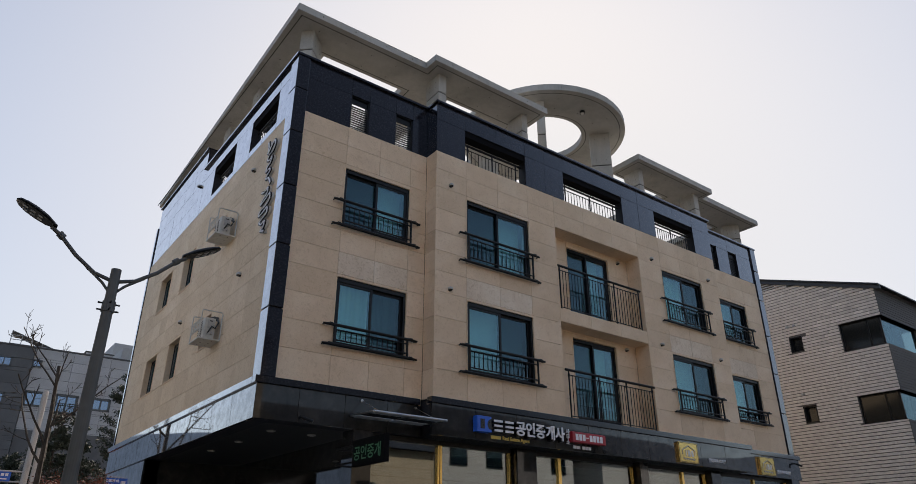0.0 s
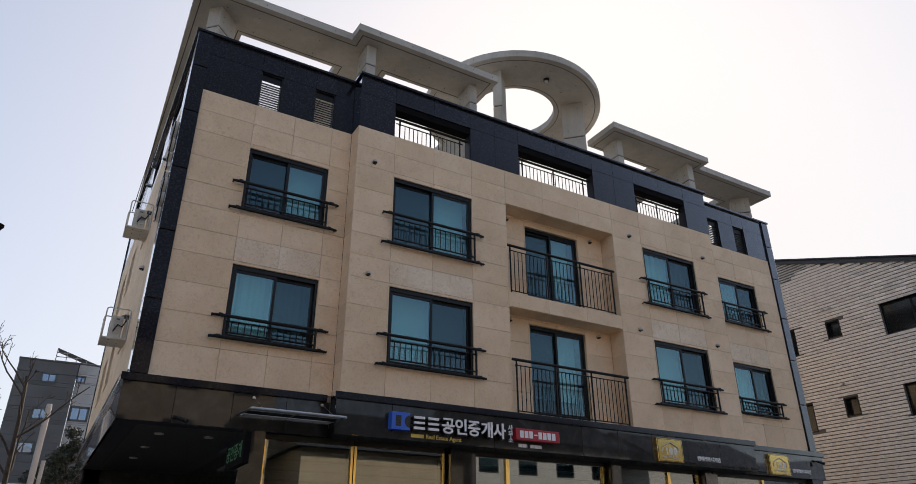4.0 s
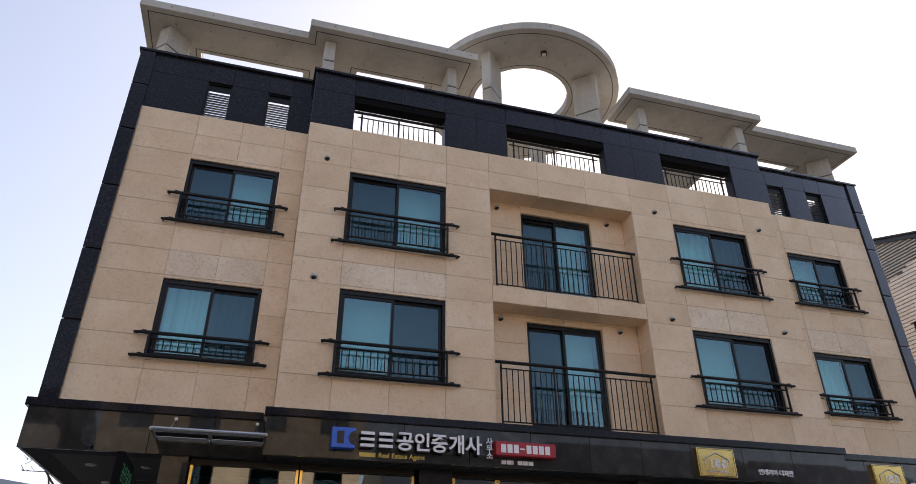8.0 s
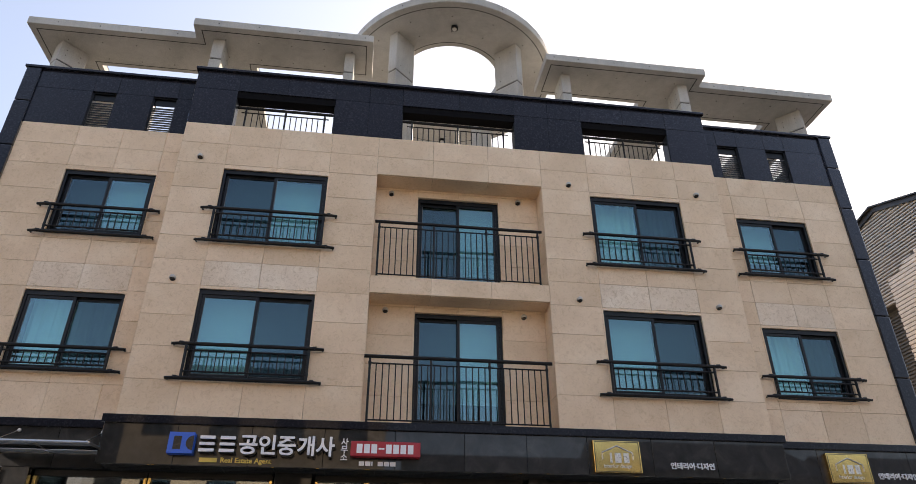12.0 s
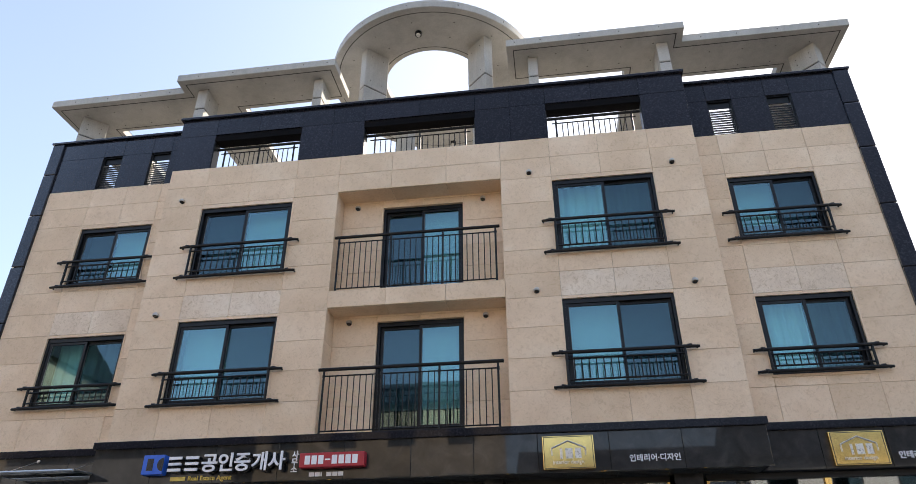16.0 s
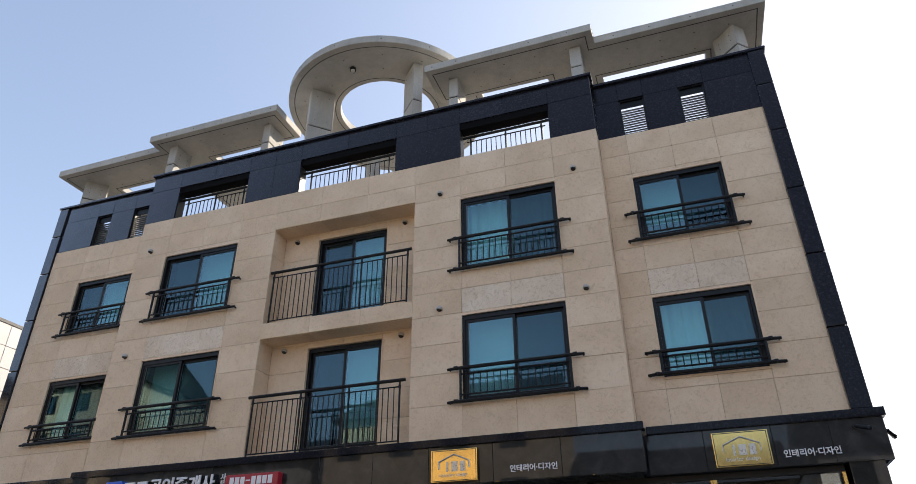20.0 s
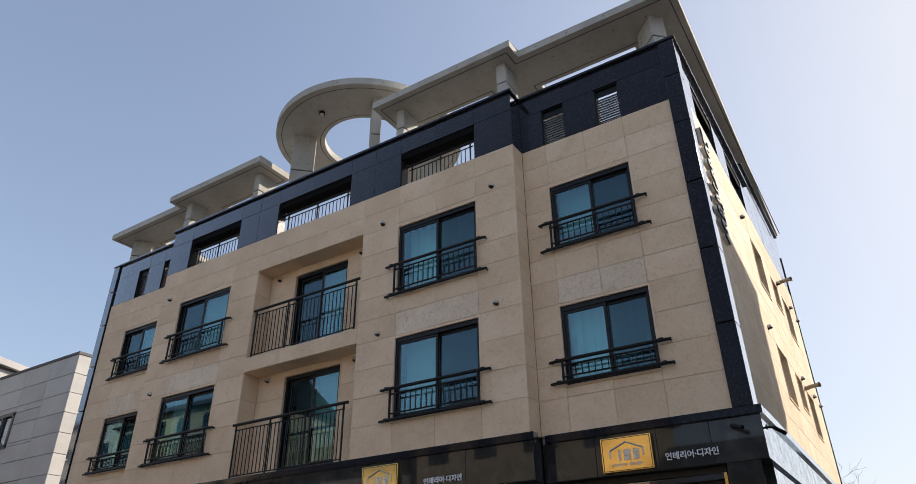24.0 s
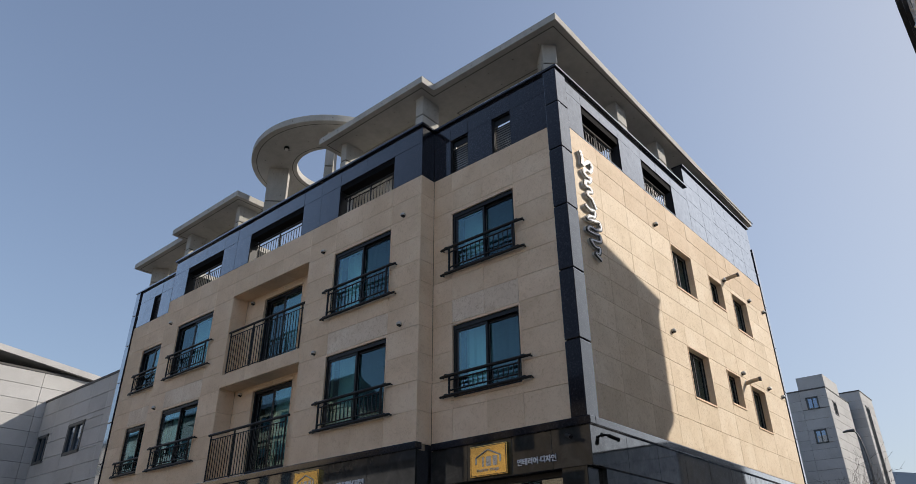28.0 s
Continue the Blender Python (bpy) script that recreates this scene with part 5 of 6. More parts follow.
def cooler(m):
    """Outdoor unit on a drilled tray in an open cage of bent tube, lattice along its long side."""
    a = thing("air_conditioner", "pale air conditioner outdoor unit in a white steel wall cage", "air conditioner", m, "caged air conditioners")
    boxpart("casing", (0.07, 0.56, -0.36, -0.12, 0.06, 0.55), PLASTIC, a, bevel=0.02)
    bm = bmesh.new()
    for i in range(9):
        box(bm, 0.10, 0.38, -0.366, -0.361, 0.11 + i * 0.045, 0.13 + i * 0.045)
    part("grille", bm, SLAT_DARK, a)
    cover = boxpart("valve_cover", (0.56, 0.59, -0.30, -0.16, 0.30, 0.50), PANEL_GREY, a, "grey plastic valve cover", bevel=0.01)
    boxpart("name_bar", (0.591, 0.594, -0.27, -0.20, 0.45, 0.475), SLAT_DARK, cover)
    for y in (-0.29, -0.20):
        bm = bmesh.new()
        tube(bm, [(0.56, y, 0.17), (0.615, y, 0.17)], 0.022, 8)
        tube(bm, [(0.60, y, 0.15), (0.60, y, 0.20)], 0.014, 8)
        part("valve", bm, STEEL, a)
    bm = bmesh.new()
    tube(bm, [(0.60, -0.29, 0.17), (0.64, -0.28, 0.20), (0.63, -0.22, 0.33), (0.60, -0.13, 0.30), (0.60, -0.07, 0.45), (0.42, -0.06, 0.60), (0.30, -0.05, 0.62)], 0.017, 8)
    part("hose", bm, SIGNBLACK, a)
    bm = bmesh.new()
    tube(bm, [(0.30, 0.02, 0.62), (0.30, -0.09, 0.63), (0.22, -0.20, 0.60)], 0.045, 10)
    for k in range(5):
        tube(bm, [(0.30, -0.008 - 0.022 * k, 0.62 + 0.002 * k), (0.30, -0.020 - 0.022 * k, 0.622 + 0.002 * k)], 0.052, 10)
    part("drain_elbow", bm, SLAT_DARK, a)
    boxpart("base_tray", (-0.01, 0.675, -0.50, -0.01, 0.0, 0.035), PLASTIC, a, bevel=0.006)
    bm = bmesh.new()
    for x in (0.10, 0.33, 0.56):
        for y in (-0.34, -0.16):
            tube(bm, [(x, y, -0.003), (x, y, 0.004)], 0.014, 8)
    part("tray_holes", bm, SLAT_DARK, a)
    for x in (0.005, 0.66):
        bm = bmesh.new()
        tube(bm, [(x, -0.015, 0.03), (x, -0.015, 0.64), (x, -0.03, 0.67), (x, -0.06, 0.68), (x, -0.44, 0.68), (x, -0.475, 0.665), (x, -0.485, 0.63), (x, -0.485, 0.03)], 0.014, 8)
        part("cage_loop", bm, PLASTIC, a)
    for z in (0.22, 0.46):
        bm = bmesh.new()
        tube(bm, [(0.005, -0.485, z), (0.66, -0.485, z)], 0.012, 8)
        part("cage_rail", bm, PLASTIC, a)
    for i in range(5):
        for s_ in (0, 1):
            bm = bmesh.new()
            x = 0.015 + 0.127 * i
            tube(bm, [(x + 0.127 * s_, -0.485, 0.22), (x + 0.127 * (1 - s_), -0.485, 0.46)], 0.009, 6)
            part("lattice_bar", bm, PLASTIC, a)
    for x in (0.05, 0.58):
        boxpart("wall_bracket", (x, x + 0.04, -0.012, 0.0, 0.04, 0.55), STEEL, a)


cooler(pose(XL, 15.95, 8.98, 0, 0, -90))
cooler(pose(XL, 15.95, 6.36, 0, 0, -90))

# ---- street lamp with two arms ----
post = thing("street_lamp", "dark grey street lamp with two curved arms and LED heads", "street lamp", pose(1.18, 9.2, 0))
bm = bmesh.new()
tube(bm, [(0, 0, GROUND - 0.12), (0, 0, 5.30)], 0.105, 18, 0.062)
tube(bm, [(0, 0, 4.72), (0, 0, 4.86)], 0.08, 14)
part("pole", bm, LAMP_GREY, post, smooth=False)
bm = bmesh.new()
tube(bm, [(0, 0, GROUND - 0.12), (0, 0, GROUND + 0.35)], 0.15, 16)
part("base", bm, LAMP_GREY, post)
bm = bmesh.new()
for z in (4.74, 4.83):
    tube(bm, [(-0.13, 0, z), (0.13, 0, z)], 0.012, 6)
    tube(bm, [(0, -0.13, z), (0, 0.13, z)], 0.012, 6)
part("clamp_bolts", bm, BLACK, post)
for s in (-1, 1):
    bm = bmesh.new()
    tube(bm, [(s * 0.04, 0, 5.14), (s * 0.25, 0, 5.20), (s * 0.50, 0, 5.38), (s * 0.72, 0, 5.60), (s * 0.84, 0, 5.68)], 0.026, 8)
    tube(bm, [(s * 0.03, 0, 4.98), (s * 0.14, 0, 5.10), (s * 0.35, 0, 5.255)], 0.018, 8)
    arm = part("arm", bm, LAMP_GREY, post)
    bm = bmesh.new()
    tube(bm, [(s * 0.68, 0, 5.57), (s * 0.74, 0, 5.62)], 0.045, 10)
    part("joint", bm, LAMP_GREY, arm)
    bm = bmesh.new()
    # head: a long flattened shell, narrow at the arm and round at its end
    rows = []
    for t, w, h in ((0.0, 0.04, 0.03), (0.12, 0.075, 0.045), (0.25, 0.125, 0.06), (0.5, 0.155, 0.065), (0.75, 0.15, 0.055), (0.92, 0.105, 0.04), (1.0, 0.04, 0.015)):
        cx, cz = s * (0.78 + 0.50 * t), 5.69 + 0.24 * t
        rows.append([bm.verts.new((cx - s * 0.0, w * math.cos(6.2831853 * k / 12), cz + h * max(-0.35, math.sin(6.2831853 * k / 12)))) for k in range(12)])
    for q, r in zip(rows, rows[1:]):
        for k in range(12):
            bm.faces.new((q[k], q[(k + 1) % 12], r[(k + 1) % 12], r[k]))
    bm.faces.new(rows[0][::-1])
    bm.faces.new(rows[-1])
    head = part("lamp_head", bm, BLACK, arm, smooth=False)
    for j in (0.42, 0.60, 0.78):
        bm = bmesh.new()
        cx, cz = s * (0.78 + 0.50 * j), 5.69 + 0.24 * j - 0.027
        for v in (-0.045, 0.045):
            vs = [bm.verts.new(p) for p in ((cx - 0.03, v - 0.03, cz - 0.03 * 0.45 * s), (cx + 0.03, v - 0.03, cz + 0.03 * 0.45 * s), (cx + 0.03, v + 0.03, cz + 0.03 * 0.45 * s), (cx - 0.03, v + 0.03, cz - 0.03 * 0.45 * s))]
            bm.faces.new(vs)
        part("led_panel", bm, PLASTIC, arm)

# ---- brick house across the side street ----
HX0 = 30.0
house = thing("brick_house", "pale brick house with slatted upper band and black roof edge", "house")


def wall_poly(name, pts, x, thick, material, parent):
    """A wall in the plane x, outline given as (y, z), thickness going to +x."""
    bm = bmesh.new()
    a = [bm.verts.new((x, y, z)) for y, z in pts]
    b = [bm.verts.new((x + thick, y, z)) for y, z in pts]
    bm.faces.new(a)
    bm.faces.new(b[::-1])
    for i in range(len(pts)):
        j = (i + 1) % len(pts)
        bm.faces.new((a[i], b[i], b[j], a[j]))
    return part(name, bm, material, parent)


APEX, REAR = 18.50, 22.75


def roof_z(y):
    return 12.33 + 0.348 * (min(y, APEX) - 10.97) - 0.225 * max(0.0, y - APEX)


def brick_top(y):
    return min(roof_z(y) - 0.18, 13.55 - 0.33 * (y - 15.4))


Y0, Y1 = 10.97, 19.0
CUT_U, CUT_L = (10.97, 12.72, 9.80, 11.0), (10.97, 12.65, 6.76, 7.90)
SMALL = [(14.38, 14.97, 10.24, 10.93), (14.38, 14.97, 7.12, 7.85), (16.36, 17.05, 9.88, 11.06), (16.26, 16.98, 6.75, 7.93)]
holes_h = [CUT_U, CUT_L] + SMALL
ys = sorted({Y0, Y1, *[v for h in holes_h for v in h[:2]]})
yy = []
for a, b in zip(ys, ys[1:]):
    n = max(1, int((b - a) / 0.7))
    yy += [(a + (b - a) * i / n, a + (b - a) * (i + 1) / n) for i in range(n)]
for a, b in yy:
    top = min(brick_top(a), brick_top(b))
    for r in cut((a, b, GROUND - 0.12, top), holes_h):
        boxpart("wall_section", (HX0, HX0 + 0.3, r[0], r[1], r[2], r[3]), BRICK_JOINT, house)
# dark slatted band above the brick, in the same plane a little back
wall_poly("upper_band", [(15.0, 13.3), (15.3, 13.5), (19.0, 12.2), (19.0, 11.46), (REAR, 11.46), (REAR, roof_z(REAR)), (APEX, roof_z(APEX)), (15.0, roof_z(15.0))], HX0 + 0.02, 0.2, BRICK_GAP, house)
z = 11.50
bm = bmesh.new()
while z < 14.9:
    ya = max(15.45 - (z - 13.4) / 0.33 * -1 if z > 13.4 else 15.45 + (13.4 - z) / 0.33, 10.97 + (z + 0.12 - 12.35) / 0.348)
    if z > 13.4:
        ya = 10.97 + (z + 0.12 - 12.35) / 0.348
    yb = min(REAR, APEX + (14.97 - z - 0.12) / 0.225)
    if z < 12.25:
        ya = 19.0
    if yb > ya:
        box(bm, HX0 - 0.03, HX0 + 0.02, ya, yb, z, z + 0.045)
    z += 0.115
part("slat", bm, HOUSE_SLAT, house, "grey horizontal slats")
# roof edge and roof, the far half standing higher
bm = bmesh.new()
for y0, y1 in ((Y0 - 0.3, APEX), (APEX, REAR)):
    p = [(HX0 - 0.24, y0, roof_z(y0)), (HX0 + 9, y0, roof_z(y0)), (HX0 + 9, y1, roof_z(y1)), (HX0 - 0.24, y1, roof_z(y1))]
    lo = [bm.verts.new(q) for q in p]
    hi = [bm.verts.new((q[0], q[1], q[2] + 0.05)) for q in p]
    bm.faces.new(lo[::-1])
    bm.faces.new(hi)
    for i in range(4):
        bm.faces.new((lo[i], lo[(i + 1) % 4], hi[(i + 1) % 4], hi[i]))
part("roof", bm, ROOF_METAL, house)
wall_poly("barge_board", [(Y0 - 0.3, roof_z(Y0 - 0.3) - 0.17), (APEX, roof_z(APEX) - 0.17), (REAR, roof_z(REAR) - 0.17), (REAR, roof_z(REAR) - 0.002), (APEX, roof_z(APEX) - 0.002), (Y0 - 0.3, roof_z(Y0 - 0.3) - 0.002)], HX0 - 0.12, 0.08, ROOF_METAL, house)
boxpart("rear_wing", (HX0 + 0.42, HX0 + 9, 19.0, REAR, GROUND - 0.12, 11.455), SLAT_DARK, house)
boxpart("rear_loft", (HX0 + 0.23, HX0 + 9, 19.0, REAR, 11.46, roof_z(REAR) - 0.01), SLAT_DARK, house)
bm = bmesh.new()
for i in range(60):
    box(bm, HX0 + 0.37, HX0 + 0.42, 19.0, REAR, 4.5 + i * 0.115, 4.56 + i * 0.115)
part("rear_slats", bm, SLAT_DARK, house, "dark grey horizontal slats")
# front of the house, facing the street
bm = bmesh.new()
for r in cut((HX0 + 0.3, HX0 + 9, GROUND - 0.12, 12.35), [(HX0 + 0.3, HX0 + 3.6, 9.8, 11.0), (HX0 + 0.3, HX0 + 3.6, 6.76, 7.9)]):
    box(bm, r[0], r[1], Y0, Y0 + 0.3, r[2], r[3])
part("front_wall", bm, BRICK_GAP, house)
bm = bmesh.new()
z = 2.4
while z < 12.25:
    if not (9.74 < z < 11.0 or 6.70 < z < 7.9):
        box(bm, HX0 + 0.0, HX0 + 9, Y0 - 0.02, Y0 + 0.02, z, z + 0.075)
    else:
        box(bm, HX0 + 3.6, HX0 + 9, Y0 - 0.02, Y0 + 0.02, z, z + 0.075)
    z += 0.115
part("front_slats", bm, SLAT_DARK, house, "dark grey brick courses")
boxpart("inner_wall", (HX0 + 2.4, HX0 + 2.5, Y0 + 0.3, 19, GROUND, 12.2), ROOM, house)
bm = bmesh.new()
for z0 in (9.6, 6.56, 11.0, 7.9):
    box(bm, HX0 + 0.05, HX0 + 3.6, Y0 + 0.05, Y0 + 3, z0 - 0.0 if z0 > 10.9 or 7.8 < z0 < 8 else z0, (z0 + 0.1) if z0 > 10.9 or 7.8 < z0 < 8 else z0 + 0.19)
part("floor_slab", bm, BLACK, house)
for (a, b, c, d) in (CUT_U, CUT_L):
    w = part("corner_window", (lambda bmx: (box(bmx, HX0 + 0.12, HX0 + 0.18, b - 0.06, b, c, d), box(bmx, HX0 + 0.12, HX0 + 0.18, a + 0.1, b - 0.06, c, c + 0.06), box(bmx, HX0 + 0.12, HX0 + 0.18, a + 0.1, b - 0.06, d - 0.06, d),
             box(bmx, HX0 + 0.12, HX0 + 0.18, a + 0.1, a + 0.17, c, d), box(bmx, HX0 + 0.12, HX0 + 0.18, a + 0.62, a + 0.68, c + 0.06, d - 0.06), bmx)[-1])(bmesh.new()), FRAME, house)
    bm = bmesh.new()
    box(bm, HX0 + 0.15, HX0 + 0.158, a + 0.17, b - 0.06, c + 0.06, d - 0.06)
    part("pane", bm, HOUSE_PANE, w)
    bm = bmesh.new()
    box(bm, HX0 + 0.2, HX0 + 3.5, Y0 + 0.14, Y0 + 0.148, c + 0.06, d - 0.06)
    part("pane", bm, PANE_DARK, w)
    bm = bmesh.new()
    box(bm, HX0 + 0.35, HX0 + 1.6, Y0 + 0.35, Y0 + 0.36, c, d)
    part("blind", bm, CURTAIN, w)
    boxpart("head_trim", (HX0 - 0.02, HX0 + 3.6, a - 0.01, b, d, d + 0.04), FRAME, house)
for a, b, c, d in SMALL:
    w = boxpart("small_window", (HX0 + 0.2, HX0 + 0.22, a, b, c, d), HOUSE_PANE, house)
    bm = bmesh.new()
    for q in ((a, a + 0.05, c, d), (b - 0.05, b, c, d), (a, b, d - 0.05, d), (a, b, c, c + 0.05)):
        box(bm, HX0 - 0.01, HX0 + 0.2, *q)
    part("frame", bm, FRAME, w)
    for y_ in ((a + 0.22, a + 0.53) if c > 10.0 else (a + 0.45,) if c < 8.0 else ()):
        bm = bmesh.new()
        tube(bm, [(HX0, y_, d + 0.52), (HX0 - 0.12, y_, d + 0.50)], 0.055, 10)
        tube(bm, [(HX0 - 0.10, y_, d + 0.50), (HX0 - 0.13, y_, d + 0.45)], 0.05, 10)
        part("vent_pipe", bm, STEEL, house)
# bricks of the side wall
BL, BH, BG = 0.40, 0.108, 0.135
brick_me = {}


def brick_mesh(length):
    k = round(length, 3)
    if k not in brick_me:
        me = bpy.data.meshes.new("brick")
        e, w, h = 0.004, length, BH
        v = [(0, 0, 0), (0, w, 0), (0, w, h), (0, 0, h), (-0.022, e, e), (-0.022, w - e, e), (-0.022, w - e, h - e), (-0.022, e, h - e)]
        me.from_pydata(v, [], [(7, 6, 5, 4)] + [(4 + i, 4 + (i + 1) % 4, (i + 1) % 4, i) for i in range(4)])
        me.materials.append(BRICK)
        brick_me[k] = me
    return brick_me[k]


far_v, far_f = [], []
count = 0
row, z = 0, 4.4
while z < 13.6:
    y = Y0 - (BL / 2 if row % 2 else 0)
    while y < Y1:
        for a, b, c, d in cut((max(y, Y0), min(y + BL - 0.005, Y1), z, z + BH), [(h[0], h[1], h[2] - 0.001, h[3] + 0.001) for h in holes_h]):
            if b - a < 0.04 or d - c < 0.06 or z + BH > min(brick_top(a), brick_top(b)) + (0.15 if b < 15.2 else 0.02):
                continue
            if 10.0 < z < 12.9 and a < 13.6 and count < 290 and abs((b - a) - (BL - 0.005)) < 0.002:
                ob = new("brick", brick_mesh(b - a))
                ob.parent, ob.location = house, (HX0, a, z)
                count += 1
            else:
                i = len(far_v)
                e = 0.004
                far_v += [(HX0, a, c), (HX0, b, c), (HX0, b, d), (HX0, a, d), (HX0 - 0.022, a + e, c + e), (HX0 - 0.022, b - e, c + e), (HX0 - 0.022, b - e, d - e), (HX0 - 0.022, a + e, d - e)]
                far_f += [(i + 7, i + 6, i + 5, i + 4)] + [(i + 4 + k, i + 4 + (k + 1) % 4, i + (k + 1) % 4, i + k) for k in range(4)]
        y += BL
    row += 1
    z += BG
me = bpy.data.meshes.new("brickwork")
me.from_pydata(far_v, [], far_f)
BRICK_FAR = speckled("brickwork_light", (0.66, 0.60, 0.54), (0.76, 0.70, 0.63), (0.84, 0.79, 0.72), 5.0, 60.0, 0.85, False, 0, 0.2, 0.3)
me.materials.append(BRICK_FAR)
ob = new("brickwork", me)
ob.parent = house
tagged(ob, "pale brick courses", kind="stuff")

# ---- panel-clad houses and far buildings ----


def panel_block(name, label, x0, x1, y0, y1, z1, material, wins, ph=0.62, pw=2.4, faces="yx", roof=0.12, cat="house"):
    """A block clad in sheets: faces y (towards the street) and x (towards +x) get sheets with joints and windows."""
    b = thing(name, label, cat)
    wy = [w[1:] for w in wins if w[0] == "y"]
    wx = [w[1:] for w in wins if w[0] == "x"]
    bm = bmesh.new()
    for r in cut((x0 + 0.05, x1 - 0.05, GROUND - 0.12, z1), wy):
        box(bm, r[0], r[1], y0 + 0.05, y0 + 0.25, r[2], r[3])
    for r in cut((y0 + 0.25, y1, GROUND - 0.12, z1), wx):
        box(bm, x1 - 0.25, x1 - 0.05, r[0], r[1], r[2], r[3])
    box(bm, x0 + 0.05, x0 + 0.25, y0 + 0.25, y1, GROUND - 0.12, z1)
    box(bm, x0 + 0.25, x1 - 0.25, y1 - 0.2, y1, GROUND - 0.12, z1)
    box(bm, x0 + 0.25, x1 - 0.25, y0 + 0.25, y1 - 0.2, z1 - 0.2, z1)
    part("wall", bm, PANEL_DARK, b)
    bm = bmesh.new()
    box(bm, x0 - 0.03, x1 + 0.03, y0 - 0.03, y1 + 0.03, z1, z1 + roof)
    part("roof", bm, SLAT_DARK if roof < 0.3 else PANEL_DARK, b)
    zs = []
    z = z1
    while z > 2.5:
        zs.append(z)
        z -= ph
    zs = zs[::-1]

    def grid(a, c):
        n = max(1, round((c - a) / pw))
        return [a + (c - a) * i / n for i in range(n + 1)]

    for face, holes, turn, org, us in (("y", wy, 0, (0, y0), grid(x0, x1)), ("x", wx, 90, (x1, 0), grid(y0, y1))):
        if face not in faces:
            continue
        for u0, u1 in zip(us, us[1:]):
            for c, d in zip(zs, zs[1:]):
                for r in cut((u0, u1, c, d), holes):
                    if r[1] - r[0] < 0.05 or r[3] - r[2] < 0.05:
                        continue
                    ob = new("wall_panel", slab_mesh(r[1] - r[0] - 0.02, r[3] - r[2] - 0.02, 0.05, material, 0.006))
                    ob.parent = b
                    ob.matrix_local = pose(r[0] + 0.01, org[1], r[2] + 0.01) if face == "y" else pose(org[0], r[0] + 0.01, r[2] + 0.01, 0, 0, 90)
    for face, holes in (("y", wy), ("x", wx)):
        for a, c, d, e in holes:
            q = new("window")
            q.parent = b
            q.matrix_local = pose(a, y0, d) if face == "y" else pose(x1, a, d, 0, 0, 90)
            w, h = c - a, e - d
            bm = bmesh.new()
            f = min(0.10, 0.07 * w)
            for s in ((-0.06, f, 0, h), (w - f, w + 0.06, 0, h), (-0.06, w + 0.06, h - f, h + 0.06), (-0.06, w + 0.06, -0.06, f), (w * 0.5 - f / 2, w * 0.5 + f / 2, f, h - f)):
                box(bm, s[0], s[1], -0.04, 0.12, s[2], s[3])
            part("frame", bm, LAMP_GREY, q)
            bm = bmesh.new()
            box(bm, f, w - f, 0.06, 0.07, f, h - f)
            part("pane", bm, FAR_PANE, q)
            # a dark sheet stands in for the shaded room behind the pane
            bm = bmesh.new()
            box(bm, 0, w, 0.6, 0.62, 0, h)
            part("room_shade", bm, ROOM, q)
    return b


# L-shaped neighbour down the street: a wing along the street and a taller lit wing
panel_block("neighbour_wing", "grey panel-clad low wing with grey-framed windows beside the apartment block", -14.55, -4.14, 16.48, 26.0, 12.62, PANEL_GREY,
            [("y", -10.17, -8.30, 9.10, 10.62), ("y", -14.2, -12.9, 9.10, 10.55), ("y", -10.17, -8.30, 6.0, 7.5), ("y", -14.2, -12.9, 6.0, 7.5)], 0.85, 2.1)
panel_block("neighbour_house", "pale panel-clad house with a sloping grey eave", -26.0, -14.6, 6.0, 26.0, 14.3, PANEL_GREY, [], 0.85, 2.4, "x")
bm = bmesh.new()
a = [(-26.2, 5.8, 15.9), (-14.3, 5.8, 15.9), (-14.3, 26.2, 13.5), (-26.2, 26.2, 13.5)]
lo = [bm.verts.new(p) for p in a]
hi = [bm.verts.new((p[0], p[1], p[2] + 0.35)) for p in a]
bm.faces.new(lo[::-1])
bm.faces.new(hi)
for i in range(4):
    bm.faces.new((lo[i], lo[(i + 1) % 4], hi[(i + 1) % 4], hi[i]))
eave = part("sloping_roof", bm, PANEL_GREY)
eave.parent = bpy.data.objects["neighbour_house"]

# building seen past the left side: a dark half and a pale half with a lean-to of solar panels
OY = 58.0
panel_block("grey_office", "pale grey panel-clad building with blue windows behind the trees", 4.40, 12.2, OY, 63.0, 15.9, PANEL_GREY,
            [("y", 4.45, 4.95, 14.56, 15.0), ("y", 4.48, 5.66, 11.75, 12.75), ("y", 6.45, 7.85, 11.45, 12.75), ("y", 8.85, 10.1, 11.9, 12.75)], 0.72, 2.6, "y", cat="building")
office = bpy.data.objects["grey_office"]
boxpart("stair_box", (10.4, 12.1, 59.0, 62.5, 16.02, 17.2), PANEL_GREY, office)
boxpart("lower_band", (4.42, 12.2, OY - 0.03, OY - 0.001, 5.0, 10.05), PANEL_DARK, office, "dark grey base storeys")
rail = boxpart("balcony_rail", (6.35, 7.95, OY - 0.35, OY - 0.31, 12.05, 12.10), BLACK, office)
for i in range(15):
    boxpart("baluster", (6.36 + 0.11 * i, 6.38 + 0.11 * i, OY - 0.34, OY - 0.32, 11.4, 12.05), BLACK, rail)
boxpart("balcony_floor", (6.35, 7.95, OY - 0.36, OY - 0.03, 11.34, 11.40), BLACK, office)
